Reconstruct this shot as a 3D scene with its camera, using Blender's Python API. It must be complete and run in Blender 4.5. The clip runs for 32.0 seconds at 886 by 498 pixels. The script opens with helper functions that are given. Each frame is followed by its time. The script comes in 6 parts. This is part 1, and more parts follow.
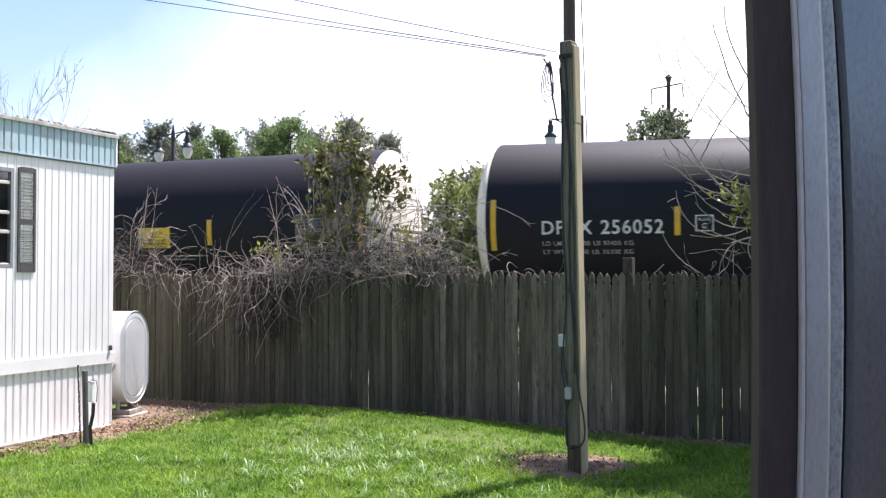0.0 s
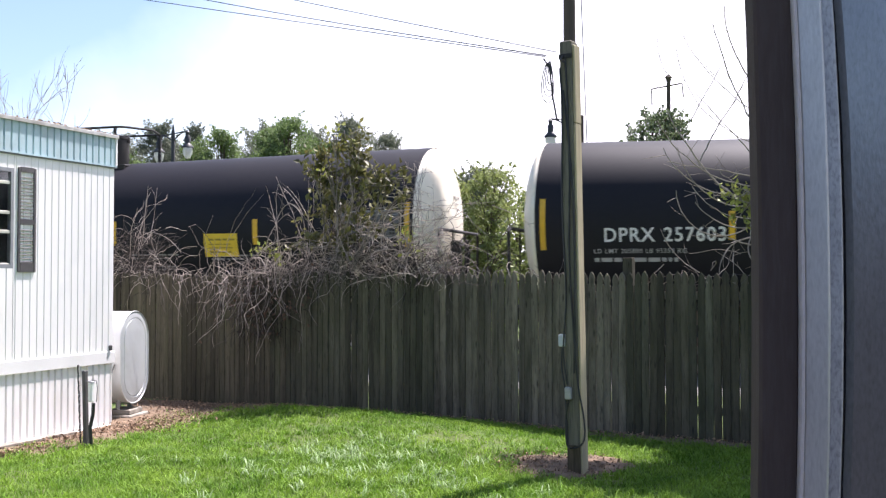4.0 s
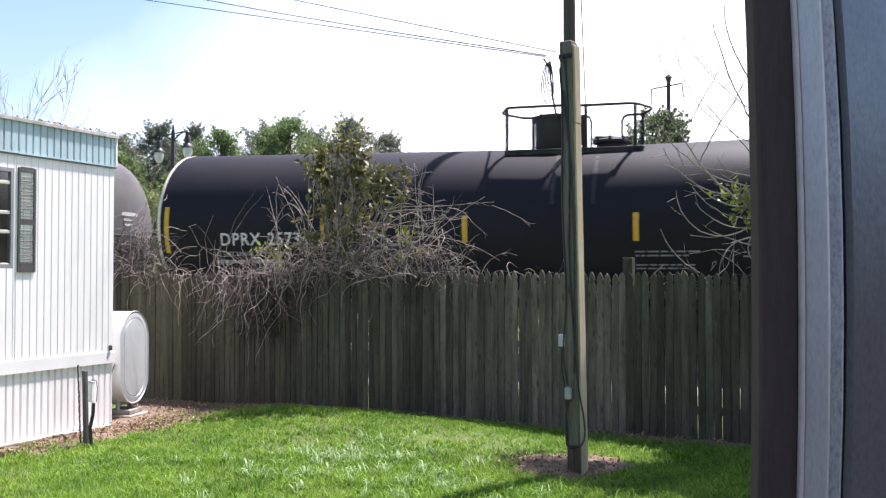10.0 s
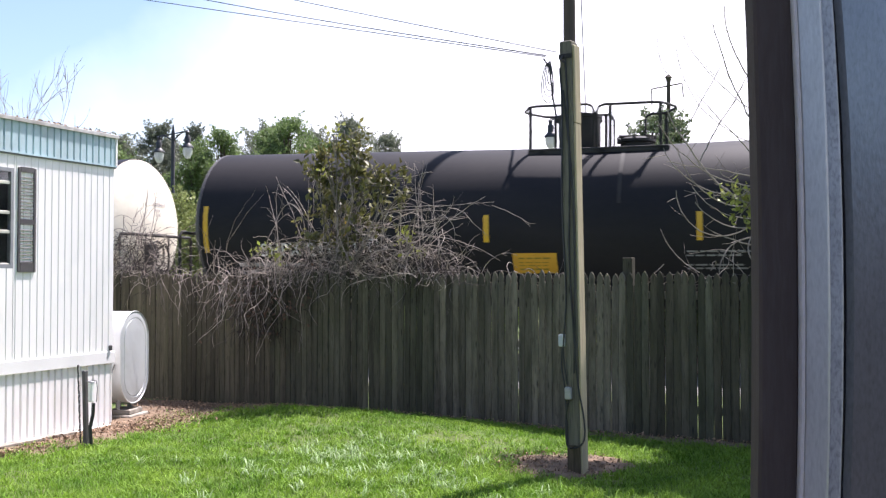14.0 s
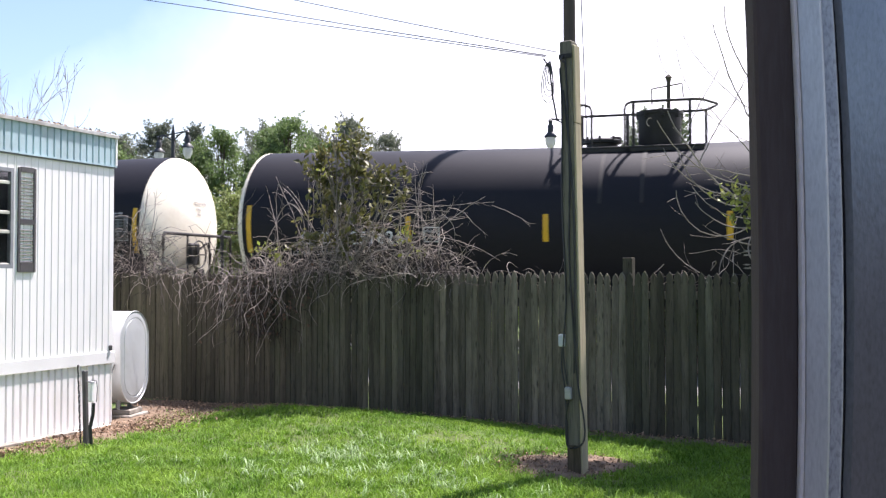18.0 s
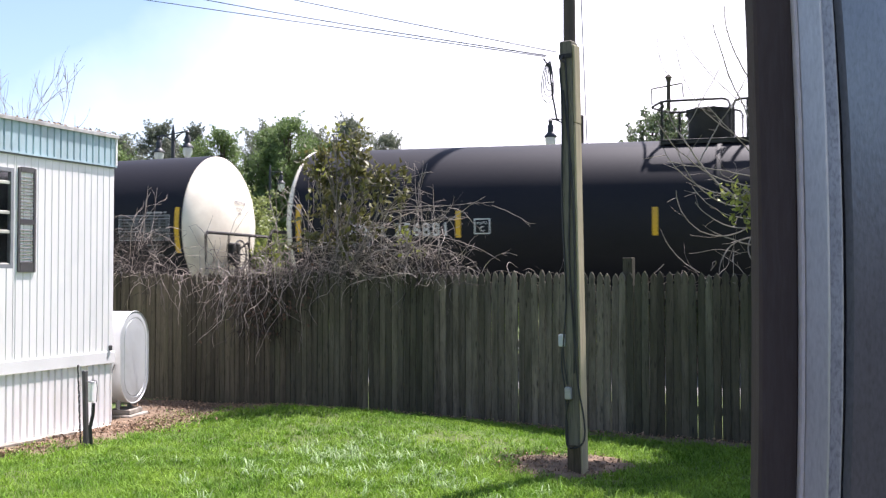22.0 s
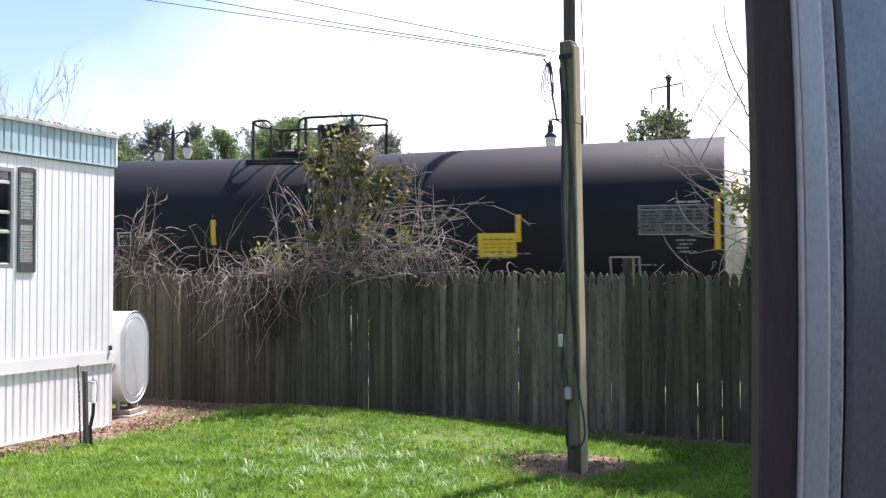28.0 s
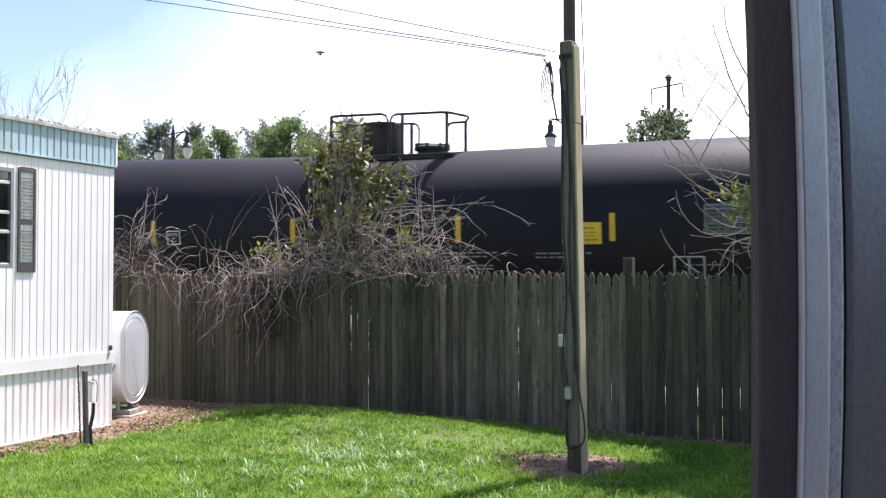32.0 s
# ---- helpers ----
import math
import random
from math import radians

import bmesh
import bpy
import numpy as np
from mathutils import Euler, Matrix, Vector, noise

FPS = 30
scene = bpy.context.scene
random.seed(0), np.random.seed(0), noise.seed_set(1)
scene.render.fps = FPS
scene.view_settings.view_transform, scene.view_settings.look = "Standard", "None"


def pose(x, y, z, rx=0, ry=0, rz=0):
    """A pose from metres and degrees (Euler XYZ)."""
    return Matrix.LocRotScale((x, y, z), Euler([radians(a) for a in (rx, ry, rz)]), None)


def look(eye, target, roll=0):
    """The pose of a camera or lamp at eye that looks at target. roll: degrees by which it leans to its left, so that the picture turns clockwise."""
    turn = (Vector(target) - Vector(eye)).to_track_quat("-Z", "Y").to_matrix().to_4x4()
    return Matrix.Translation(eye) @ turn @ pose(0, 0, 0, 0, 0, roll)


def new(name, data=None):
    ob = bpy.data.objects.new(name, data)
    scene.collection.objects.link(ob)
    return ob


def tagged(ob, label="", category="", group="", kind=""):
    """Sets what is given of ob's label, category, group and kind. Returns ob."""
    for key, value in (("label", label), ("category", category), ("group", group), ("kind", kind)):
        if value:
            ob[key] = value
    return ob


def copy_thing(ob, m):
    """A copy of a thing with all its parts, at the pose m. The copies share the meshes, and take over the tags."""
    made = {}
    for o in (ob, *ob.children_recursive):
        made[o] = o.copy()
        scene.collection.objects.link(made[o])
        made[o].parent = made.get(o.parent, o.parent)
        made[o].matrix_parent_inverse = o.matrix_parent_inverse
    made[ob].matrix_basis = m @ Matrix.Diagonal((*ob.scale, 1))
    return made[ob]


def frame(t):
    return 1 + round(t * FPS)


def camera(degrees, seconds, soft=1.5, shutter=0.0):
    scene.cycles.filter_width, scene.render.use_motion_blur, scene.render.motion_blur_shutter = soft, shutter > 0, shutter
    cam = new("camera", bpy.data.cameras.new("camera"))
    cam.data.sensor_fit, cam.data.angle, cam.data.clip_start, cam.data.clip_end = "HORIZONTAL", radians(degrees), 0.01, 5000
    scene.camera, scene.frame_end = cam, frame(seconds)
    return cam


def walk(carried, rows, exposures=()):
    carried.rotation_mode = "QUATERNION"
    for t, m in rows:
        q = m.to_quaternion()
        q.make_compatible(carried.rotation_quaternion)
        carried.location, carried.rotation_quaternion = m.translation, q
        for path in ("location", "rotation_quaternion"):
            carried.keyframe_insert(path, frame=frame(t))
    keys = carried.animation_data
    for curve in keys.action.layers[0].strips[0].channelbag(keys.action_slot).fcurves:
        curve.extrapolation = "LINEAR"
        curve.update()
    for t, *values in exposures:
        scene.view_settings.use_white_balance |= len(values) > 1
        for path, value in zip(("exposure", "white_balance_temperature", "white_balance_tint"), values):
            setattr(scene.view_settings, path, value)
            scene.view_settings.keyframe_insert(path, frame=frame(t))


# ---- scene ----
# Plan: eye at the origin, y away from it, yard at z = 0. Track runs 17 degrees off the picture plane.
cam = camera(46.6, 32.0, soft=1.3, shutter=0.25)
EYE = pose(0, 0, 1.75, 91.51, 0, 0)
walk(cam, [(0, EYE), (32.0, EYE)], exposures=[(0, 1.64, 6250, 23), (32.0, 1.64, 6250, 23)])

SUN_AZ, SUN_EL = radians(45), radians(64)
SUN_DIR = Vector((math.sin(SUN_AZ) * math.cos(SUN_EL), math.cos(SUN_AZ) * math.cos(SUN_EL), math.sin(SUN_EL)))


def make_world():
    world = bpy.data.worlds.new("sky")
    scene.world = world
    world.use_nodes = True
    nt = world.node_tree
    nt.nodes.clear()
    out = nt.nodes.new("ShaderNodeOutputWorld")
    bg = nt.nodes.new("ShaderNodeBackground")
    sky = nt.nodes.new("ShaderNodeTexSky")
    sky.sky_type, sky.sun_disc = "NISHITA", False
    sky.sun_elevation, sky.sun_rotation = SUN_EL, SUN_AZ
    sky.air_density, sky.dust_density, sky.ozone_density = 1.0, 1.2, 1.0
    # bright thin cloud and haze, thickest towards the sun, clear blue away from it
    co = nt.nodes.new("ShaderNodeTexCoord")
    cloud = nt.nodes.new("ShaderNodeTexNoise")
    cloud.inputs["Scale"].default_value, cloud.inputs["Detail"].default_value = 2.2, 7
    side = nt.nodes.new("ShaderNodeVectorMath")
    side.operation = "DOT_PRODUCT"
    side.inputs[1].default_value = (math.sin(SUN_AZ), math.cos(SUN_AZ), -0.9)
    add = nt.nodes.new("ShaderNodeMath")
    add.operation = "MULTIPLY_ADD"
    add.inputs[1].default_value = 2.0
    ramp = nt.nodes.new("ShaderNodeMapRange")
    ramp.inputs["From Min"].default_value, ramp.inputs["From Max"].default_value = 1.0, 1.62
    nt.links.new(co.outputs["Generated"], side.inputs[0])
    nt.links.new(side.outputs["Value"], add.inputs[0])
    nt.links.new(cloud.outputs["Fac"], add.inputs[2])
    mix = nt.nodes.new("ShaderNodeMix")
    mix.data_type = "RGBA"
    mix.inputs["B"].default_value = (8.6, 8.7, 8.9, 1)
    nt.links.new(co.outputs["Generated"], cloud.inputs["Vector"])
    nt.links.new(add.outputs[0], ramp.inputs["Value"])
    nt.links.new(ramp.outputs["Result"], mix.inputs["Factor"])
    thin = nt.nodes.new("ShaderNodeMix")
    thin.data_type, thin.blend_type = "RGBA", "MULTIPLY"
    thin.inputs["Factor"].default_value, thin.inputs["B"].default_value = 1.0, (0.80, 0.84, 0.82, 1)
    nt.links.new(sky.outputs["Color"], thin.inputs["A"])
    nt.links.new(thin.outputs["Result"], mix.inputs["A"])
    nt.links.new(mix.outputs["Result"], bg.inputs["Color"])
    bg.inputs["Strength"].default_value = 0.085
    nt.links.new(bg.outputs["Background"], out.inputs["Surface"])


make_world()
sun = new("sun", bpy.data.lights.new("sun", "SUN"))
sun.data.energy, sun.data.angle, sun.data.color = 4.2, radians(0.6), (1.0, 0.965, 0.90)
sun.matrix_world = look(SUN_DIR * 60, (0, 0, 0))


# ---- materials ----
def material(name, base, second=None, scale=6.0, rough=0.7, metal=0.0, bump=0.2, stretch=(1, 1, 1), fine=60.0, vary=0.0, island=False,
             dirt=None, dirt_scale=1.5, dirt_amount=0.4, transmit=0.0, spec=0.5, knots=False):
    """Two scales of noise between two base colours, dirt, relief; vary: lightness by object (or by island)."""
    m = bpy.data.materials.new(name)
    m.use_nodes = True
    nt = m.node_tree
    n, l = nt.nodes, nt.links
    bsdf = n["Principled BSDF"]
    second = second or tuple(c * 0.8 for c in base)
    co = n.new("ShaderNodeTexCoord")
    mp = n.new("ShaderNodeMapping")
    mp.inputs["Scale"].default_value = stretch
    l.new(co.outputs["Object"], mp.inputs["Vector"])
    if vary and not island:
        info = n.new("ShaderNodeObjectInfo")
        far = n.new("ShaderNodeMath")
        far.operation = "MULTIPLY"
        far.inputs[1].default_value = 91.0
        l.new(info.outputs["Random"], far.inputs[0])
        l.new(far.outputs[0], mp.inputs["Location"])
    n1 = n.new("ShaderNodeTexNoise")
    n1.inputs["Scale"].default_value, n1.inputs["Detail"].default_value = scale, 6
    n2 = n.new("ShaderNodeTexNoise")
    n2.inputs["Scale"].default_value, n2.inputs["Detail"].default_value = fine, 4
    for k in (n1, n2):
        l.new(mp.outputs["Vector"], k.inputs["Vector"])
    add = n.new("ShaderNodeMath")
    add.operation = "MULTIPLY_ADD"
    l.new(n2.outputs["Fac"], add.inputs[0])
    add.inputs[1].default_value = 0.45
    l.new(n1.outputs["Fac"], add.inputs[2])
    rng = n.new("ShaderNodeMapRange")
    rng.inputs["From Min"].default_value, rng.inputs["From Max"].default_value = 0.5, 0.95
    l.new(add.outputs[0], rng.inputs["Value"])
    mix = n.new("ShaderNodeMix")
    mix.data_type = "RGBA"
    mix.inputs["A"].default_value, mix.inputs["B"].default_value = (*base, 1), (*second, 1)
    l.new(rng.outputs["Result"], mix.inputs["Factor"])
    colour = mix.outputs["Result"]
    if dirt:
        n3 = n.new("ShaderNodeTexNoise")
        n3.inputs["Scale"].default_value, n3.inputs["Detail"].default_value, n3.inputs["Distortion"].default_value = dirt_scale, 8, 0.6
        l.new(mp.outputs["Vector"], n3.inputs["Vector"])
        r3 = n.new("ShaderNodeMapRange")
        r3.inputs["From Min"].default_value, r3.inputs["From Max"].default_value = 0.45, 0.75
        r3.inputs["To Max"].default_value = dirt_amount
        l.new(n3.outputs["Fac"], r3.inputs["Value"])
        m3 = n.new("ShaderNodeMix")
        m3.data_type = "RGBA"
        m3.inputs["B"].default_value = (*dirt, 1)
        l.new(r3.outputs["Result"], m3.inputs["Factor"])
        l.new(colour, m3.inputs["A"])
        colour = m3.outputs["Result"]
    if knots:
        mk = n.new("ShaderNodeMapping")
        mk.inputs["Scale"].default_value = (11, 11, 2.6)
        l.new(mp.inputs["Location"].links[0].from_socket, mk.inputs["Location"])
        l.new(co.outputs["Object"], mk.inputs["Vector"])
        vo = n.new("ShaderNodeTexVoronoi")
        vo.inputs["Scale"].default_value = 1.0
        l.new(mk.outputs["Vector"], vo.inputs["Vector"])
        crack = n.new("ShaderNodeTexNoise")
        crack.inputs["Scale"].default_value, crack.inputs["Detail"].default_value = 9.0, 3
        l.new(mp.outputs["Vector"], crack.inputs["Vector"])
        for src, lo, hi, top in ((vo.outputs["Distance"], 0.15, 0.05, 0.8), (crack.outputs["Fac"], 0.58, 0.68, 0.5)):
            rk = n.new("ShaderNodeMapRange")
            rk.inputs["From Min"].default_value, rk.inputs["From Max"].default_value, rk.inputs["To Max"].default_value = lo, hi, top
            l.new(src, rk.inputs["Value"])
            mm = n.new("ShaderNodeMix")
            mm.data_type = "RGBA"
            mm.inputs["B"].default_value = (0.018, 0.016, 0.012, 1)
            l.new(rk.outputs["Result"], mm.inputs["Factor"])
            l.new(colour, mm.inputs["A"])
            colour = mm.outputs["Result"]
    if vary:
        src = n.new("ShaderNodeNewGeometry" if island else "ShaderNodeObjectInfo")
        rv = n.new("ShaderNodeMapRange")
        rv.inputs["To Min"].default_value, rv.inputs["To Max"].default_value = 1 - vary, 1 + vary
        l.new(src.outputs["Random Per Island" if island else "Random"], rv.inputs["Value"])
        hsv = n.new("ShaderNodeHueSaturation")
        l.new(rv.outputs["Result"], hsv.inputs["Value"])
        l.new(colour, hsv.inputs["Color"])
        colour = hsv.outputs["Color"]
    l.new(colour, bsdf.inputs["Base Color"])
    bsdf.inputs["Roughness"].default_value, bsdf.inputs["Metallic"].default_value = rough, metal
    bsdf.inputs["Specular IOR Level"].default_value = spec
    if bump:
        bp = n.new("ShaderNodeBump")
        bp.inputs["Strength"].default_value, bp.inputs["Distance"].default_value = bump, 0.01
        l.new(add.outputs[0], bp.inputs["Height"])
        l.new(bp.outputs["Normal"], bsdf.inputs["Normal"])
    if transmit:
        tr = n.new("ShaderNodeBsdfTranslucent")
        l.new(colour, tr.inputs["Color"])
        ms = n.new("ShaderNodeMixShader")
        ms.inputs["Fac"].default_value = transmit
        l.new(bsdf.outputs["BSDF"], ms.inputs[1])
        l.new(tr.outputs["BSDF"], ms.inputs[2])
        l.new(ms.outputs["Shader"], n["Material Output"].inputs["Surface"])
    return m


def glass(name, tint=(0.9, 0.95, 0.95), rough=0.02):
    m = bpy.data.materials.new(name)
    m.use_nodes = True
    b = m.node_tree.nodes["Principled BSDF"]
    b.inputs["Base Color"].default_value = (*tint, 1)
    b.inputs["Roughness"].default_value, b.inputs["Transmission Weight"].default_value = rough, 1.0
    return m


GRASS = material("grass_blades", (0.082, 0.187, 0.010), (0.212, 0.340, 0.036), scale=1.5, fine=8, rough=0.8, bump=0, vary=0.4, island=True, transmit=0.35)
TUFT = material("coarse_grass", (0.165, 0.27, 0.085), (0.25, 0.355, 0.14), scale=4, rough=0.6, bump=0, vary=0.35, island=True, transmit=0.3)
TURF = material("turf", (0.05, 0.095, 0.014), (0.09, 0.13, 0.025), scale=3, fine=40, rough=0.95, bump=0.5, dirt=(0.12, 0.095, 0.05), dirt_scale=1.6, dirt_amount=0.6)
SOIL = material("bare_soil", (0.135, 0.088, 0.054), (0.225, 0.155, 0.10), scale=9, fine=80, rough=0.95, bump=1.0, dirt=(0.05, 0.035, 0.024), dirt_scale=5, dirt_amount=0.75)
LITTER = material("leaf_litter", (0.17, 0.10, 0.06), (0.36, 0.25, 0.16), scale=8, rough=0.85, bump=0, vary=0.6, island=True)
def picket_wood(name, base, second, moss, amount):
    return material(name, base, second, scale=3, stretch=(6, 6, 0.7), fine=26, rough=0.9, bump=0.9, vary=0.42, knots=True, spec=0.25, dirt=moss, dirt_scale=1.1, dirt_amount=amount)


PICKET = picket_wood("grey_weathered_fence_wood", (0.172, 0.151, 0.114), (0.082, 0.072, 0.054), (0.042, 0.041, 0.026), 0.78)
PICKET_BROWN = picket_wood("brown_weathered_fence_wood", (0.098, 0.086, 0.060), (0.048, 0.042, 0.030), (0.042, 0.043, 0.024), 0.75)
PICKET_MOSS = picket_wood("mossy_fence_wood", (0.108, 0.103, 0.071), (0.054, 0.051, 0.035), (0.036, 0.039, 0.021), 0.78)
RAILWOOD = material("fence_rail_wood", (0.2, 0.18, 0.14), scale=4, stretch=(1, 4, 4), rough=0.9, bump=0.4)
POSTWOOD = material("grey_post_timber", (0.175, 0.16, 0.125), (0.105, 0.095, 0.072), scale=4, stretch=(9, 9, 0.5), fine=25, rough=0.85, bump=0.5,
                    dirt=(0.075, 0.062, 0.048), dirt_scale=2, dirt_amount=0.7, vary=0.05, knots=True)
LITWOOD = material("sunlit_pale_timber", (0.47, 0.395, 0.255), (0.31, 0.26, 0.165), scale=4, stretch=(9, 9, 0.6), fine=25, rough=0.8, bump=0.4, dirt=(0.13, 0.11, 0.08), dirt_scale=3)
POSTFOOT = material("damp_post_timber", (0.115, 0.088, 0.06), (0.06, 0.047, 0.033), scale=5, stretch=(9, 9, 0.6), fine=25, rough=0.85, spec=0.2, bump=0.5, dirt=(0.03, 0.024, 0.018), dirt_scale=4, dirt_amount=0.6)
POLEWOOD = material("tarred_pole", (0.085, 0.065, 0.05), (0.05, 0.04, 0.032), scale=5, stretch=(8, 8, 0.5), rough=0.85, bump=0.5)
TANK = material("black_tank_paint", (0.0102, 0.0102, 0.0148), (0.0147, 0.0142, 0.0182), scale=0.7, fine=14, rough=0.58, spec=0.18, bump=0.05, stretch=(0.5, 1, 1),
                dirt=(0.031, 0.027, 0.026), dirt_scale=0.55, dirt_amount=0.3)
TANK_OLD = material("dusty_black_tank_paint", (0.0145, 0.014, 0.0175), (0.0205, 0.0195, 0.0215), scale=0.8, fine=14, rough=0.6, spec=0.14, bump=0.06, stretch=(0.5, 1, 1),
                    dirt=(0.046, 0.04, 0.037), dirt_scale=0.6, dirt_amount=0.35)
HEADWHITE = material("white_tank_head_paint", (0.80, 0.75, 0.63), (0.72, 0.655, 0.52), scale=1.2, fine=12, rough=0.5, bump=0.05, dirt=(0.34, 0.26, 0.18), dirt_scale=1.1, dirt_amount=0.45)
HEADGREY = material("weathered_brown_head_paint", (0.075, 0.07, 0.07), (0.10, 0.092, 0.09), scale=1.2, fine=12, rough=0.6, bump=0.06, dirt=(0.04, 0.035, 0.033), dirt_scale=1.5)
CARBLACK = material("black_railcar_steel", (0.022, 0.021, 0.021), (0.036, 0.033, 0.031), scale=3, rough=0.6, spec=0.25, bump=0.15, dirt=(0.07, 0.055, 0.047), dirt_scale=2, dirt_amount=0.3)
WHEELSTEEL = material("rusty_wheel_steel", (0.10, 0.065, 0.045), (0.16, 0.11, 0.08), scale=6, rough=0.7, metal=0.4, bump=0.2)
RAILSTEEL = material("worn_rail_steel", (0.3, 0.28, 0.26), (0.17, 0.11, 0.08), scale=3, rough=0.4, metal=0.8, bump=0.1)
YELLOW = material("yellow_reflector", (0.72, 0.42, 0.015), (0.60, 0.34, 0.012), scale=5, rough=0.45, bump=0.02, dirt=(0.3, 0.2, 0.05), dirt_scale=2)
PLACARD = material("yellow_placard", (0.72, 0.485, 0.025), (0.62, 0.41, 0.022), scale=3, rough=0.5, bump=0.02, dirt=(0.36, 0.24, 0.05), dirt_scale=2.5, dirt_amount=0.4)
PLACARD_ORANGE = material("orange_placard", (0.70, 0.36, 0.02), scale=3, rough=0.5, bump=0.02)
DARKINK = material("dark_print", (0.30, 0.21, 0.015), rough=0.6, bump=0)
LETTER = material("white_lettering", (0.70, 0.69, 0.67), (0.52, 0.51, 0.49), scale=5, rough=0.6, bump=0.03)
SMALLPRINT = material("grey_small_print", (0.40, 0.39, 0.39), (0.28, 0.275, 0.275), scale=8, rough=0.6, bump=0)
DIMPRINT = material("dim_stencil_print", (0.24, 0.235, 0.235), (0.15, 0.147, 0.147), scale=8, rough=0.6, bump=0)
PANELGREY = material("panel_grey", (0.105, 0.105, 0.108), (0.08, 0.08, 0.083), scale=9, rough=0.6, bump=0)
HEADPRINT = material("grey_head_print", (0.30, 0.28, 0.27), rough=0.6, bump=0)
SIDING = material("white_ribbed_siding", (0.89, 0.865, 0.84), (0.84, 0.815, 0.79), scale=1.5, fine=20, rough=0.4, bump=0.05, stretch=(1, 1, 0.4), dirt=(0.62, 0.57, 0.52), dirt_scale=1.1, dirt_amount=0.2)
FASCIA = material("pale_blue_fascia", (0.44, 0.57, 0.60), (0.38, 0.51, 0.55), scale=2, fine=20, rough=0.45, bump=0.05, dirt=(0.34, 0.37, 0.37), dirt_scale=2, dirt_amount=0.5)
ROOFEDGE = material("stained_roof_edge", (0.36, 0.34, 0.32), (0.22, 0.19, 0.17), scale=6, fine=30, rough=0.8, bump=0.2)
ROOFRAIL = material("weathered_drip_rail", (0.55, 0.54, 0.52), (0.38, 0.36, 0.33), scale=5, fine=30, rough=0.6, bump=0.1, stretch=(1, 1, 1), dirt=(0.2, 0.17, 0.14), dirt_scale=6, dirt_amount=0.7)
WHITETRIM = material("white_trim", (0.85, 0.83, 0.81), (0.79, 0.77, 0.75), scale=3, rough=0.45, bump=0.05)
FASCIA_SHADE = material("fascia_shade_line", (0.10, 0.11, 0.115), (0.16, 0.17, 0.175), scale=8, rough=0.8, bump=0.05)
SHUTTER = material("dark_shutter", (0.055, 0.05, 0.052), (0.085, 0.08, 0.08), scale=5, rough=0.6, bump=0.1)
CREAM = material("cream_window_frame", (0.55, 0.54, 0.47), scale=5, rough=0.5, bump=0.05)
DARKROOM = material("dark_curtain", (0.05, 0.055, 0.055), (0.1, 0.11, 0.11), scale=2, stretch=(8, 8, 0.3), rough=0.9, bump=0.1)
OILTANK = material("silver_painted_tank", (0.58, 0.60, 0.60), (0.51, 0.53, 0.53), scale=2, fine=18, rough=0.4, metal=0.25, bump=0.05, dirt=(0.33, 0.30, 0.26), dirt_scale=1.8, dirt_amount=0.4)
CONCRETE = material("concrete_block", (0.34, 0.31, 0.265), (0.23, 0.205, 0.17), scale=6, fine=60, rough=0.9, bump=0.5, dirt=(0.13, 0.10, 0.07), dirt_scale=4, dirt_amount=0.5)
GALV = material("grey_meter_metal", (0.33, 0.34, 0.35), (0.25, 0.26, 0.27), scale=6, rough=0.5, metal=0.5, bump=0.08)
BOXGREY = material("grey_plastic_box", (0.42, 0.44, 0.45), (0.36, 0.38, 0.39), scale=5, rough=0.5, bump=0.04)
CABLE = material("black_cable", (0.018, 0.018, 0.02), rough=0.55, bump=0.05)
STEM = material("dead_bramble_stems", (0.37, 0.315, 0.275), (0.115, 0.092, 0.078), scale=3, fine=40, rough=0.85, bump=0, vary=0.65, island=True)
# same canes as STEM, darkened to paint the shade between them
STEMSHADE = material("shaded_bramble_stems", (0.06, 0.045, 0.038), (0.02, 0.016, 0.014), scale=3, fine=40, rough=0.9, bump=0, vary=0.5, island=True)
DEADLEAF = material("dark_withered_leaves", (0.075, 0.04, 0.028), (0.13, 0.075, 0.05), scale=6, rough=0.85, bump=0, vary=0.5, island=True)
TWIG = material("bare_twigs", (0.16, 0.135, 0.115), (0.25, 0.22, 0.19), scale=4, rough=0.8, bump=0, vary=0.4, island=True)
VINELEAF = material("vine_leaves", (0.068, 0.074, 0.024), (0.16, 0.148, 0.046), scale=3, rough=0.5, spec=0.4, bump=0, vary=0.55, island=True, transmit=0.3)
OLIVELEAF = material("sunny_olive_leaves", (0.20, 0.235, 0.04), (0.30, 0.31, 0.07), scale=3, rough=0.5, bump=0, vary=0.4, island=True, transmit=0.4)
FRESHLEAF = material("fresh_leaves", (0.10, 0.19, 0.03), (0.17, 0.25, 0.04), scale=3, rough=0.5, bump=0, vary=0.4, island=True, transmit=0.4)
TREELEAF = material("tree_leaves", (0.14, 0.16, 0.115), (0.185, 0.205, 0.145), scale=0.4, rough=0.6, bump=0, vary=0.2, island=True, transmit=0.5)
YOUNGLEAF = material("young_tree_leaves", (0.135, 0.20, 0.07), (0.18, 0.25, 0.09), scale=0.5, rough=0.55, bump=0, vary=0.2, island=True, transmit=0.5)
BUSHLEAF = material("light_bush_leaves", (0.19, 0.23, 0.065), (0.27, 0.31, 0.11), scale=0.6, rough=0.5, bump=0, vary=0.35, island=True, transmit=0.45)
DARKLEAF = material("evergreen_leaves", (0.10, 0.145, 0.065), (0.17, 0.215, 0.105), scale=0.6, rough=0.4, bump=0, vary=0.5, island=True, transmit=0.35)
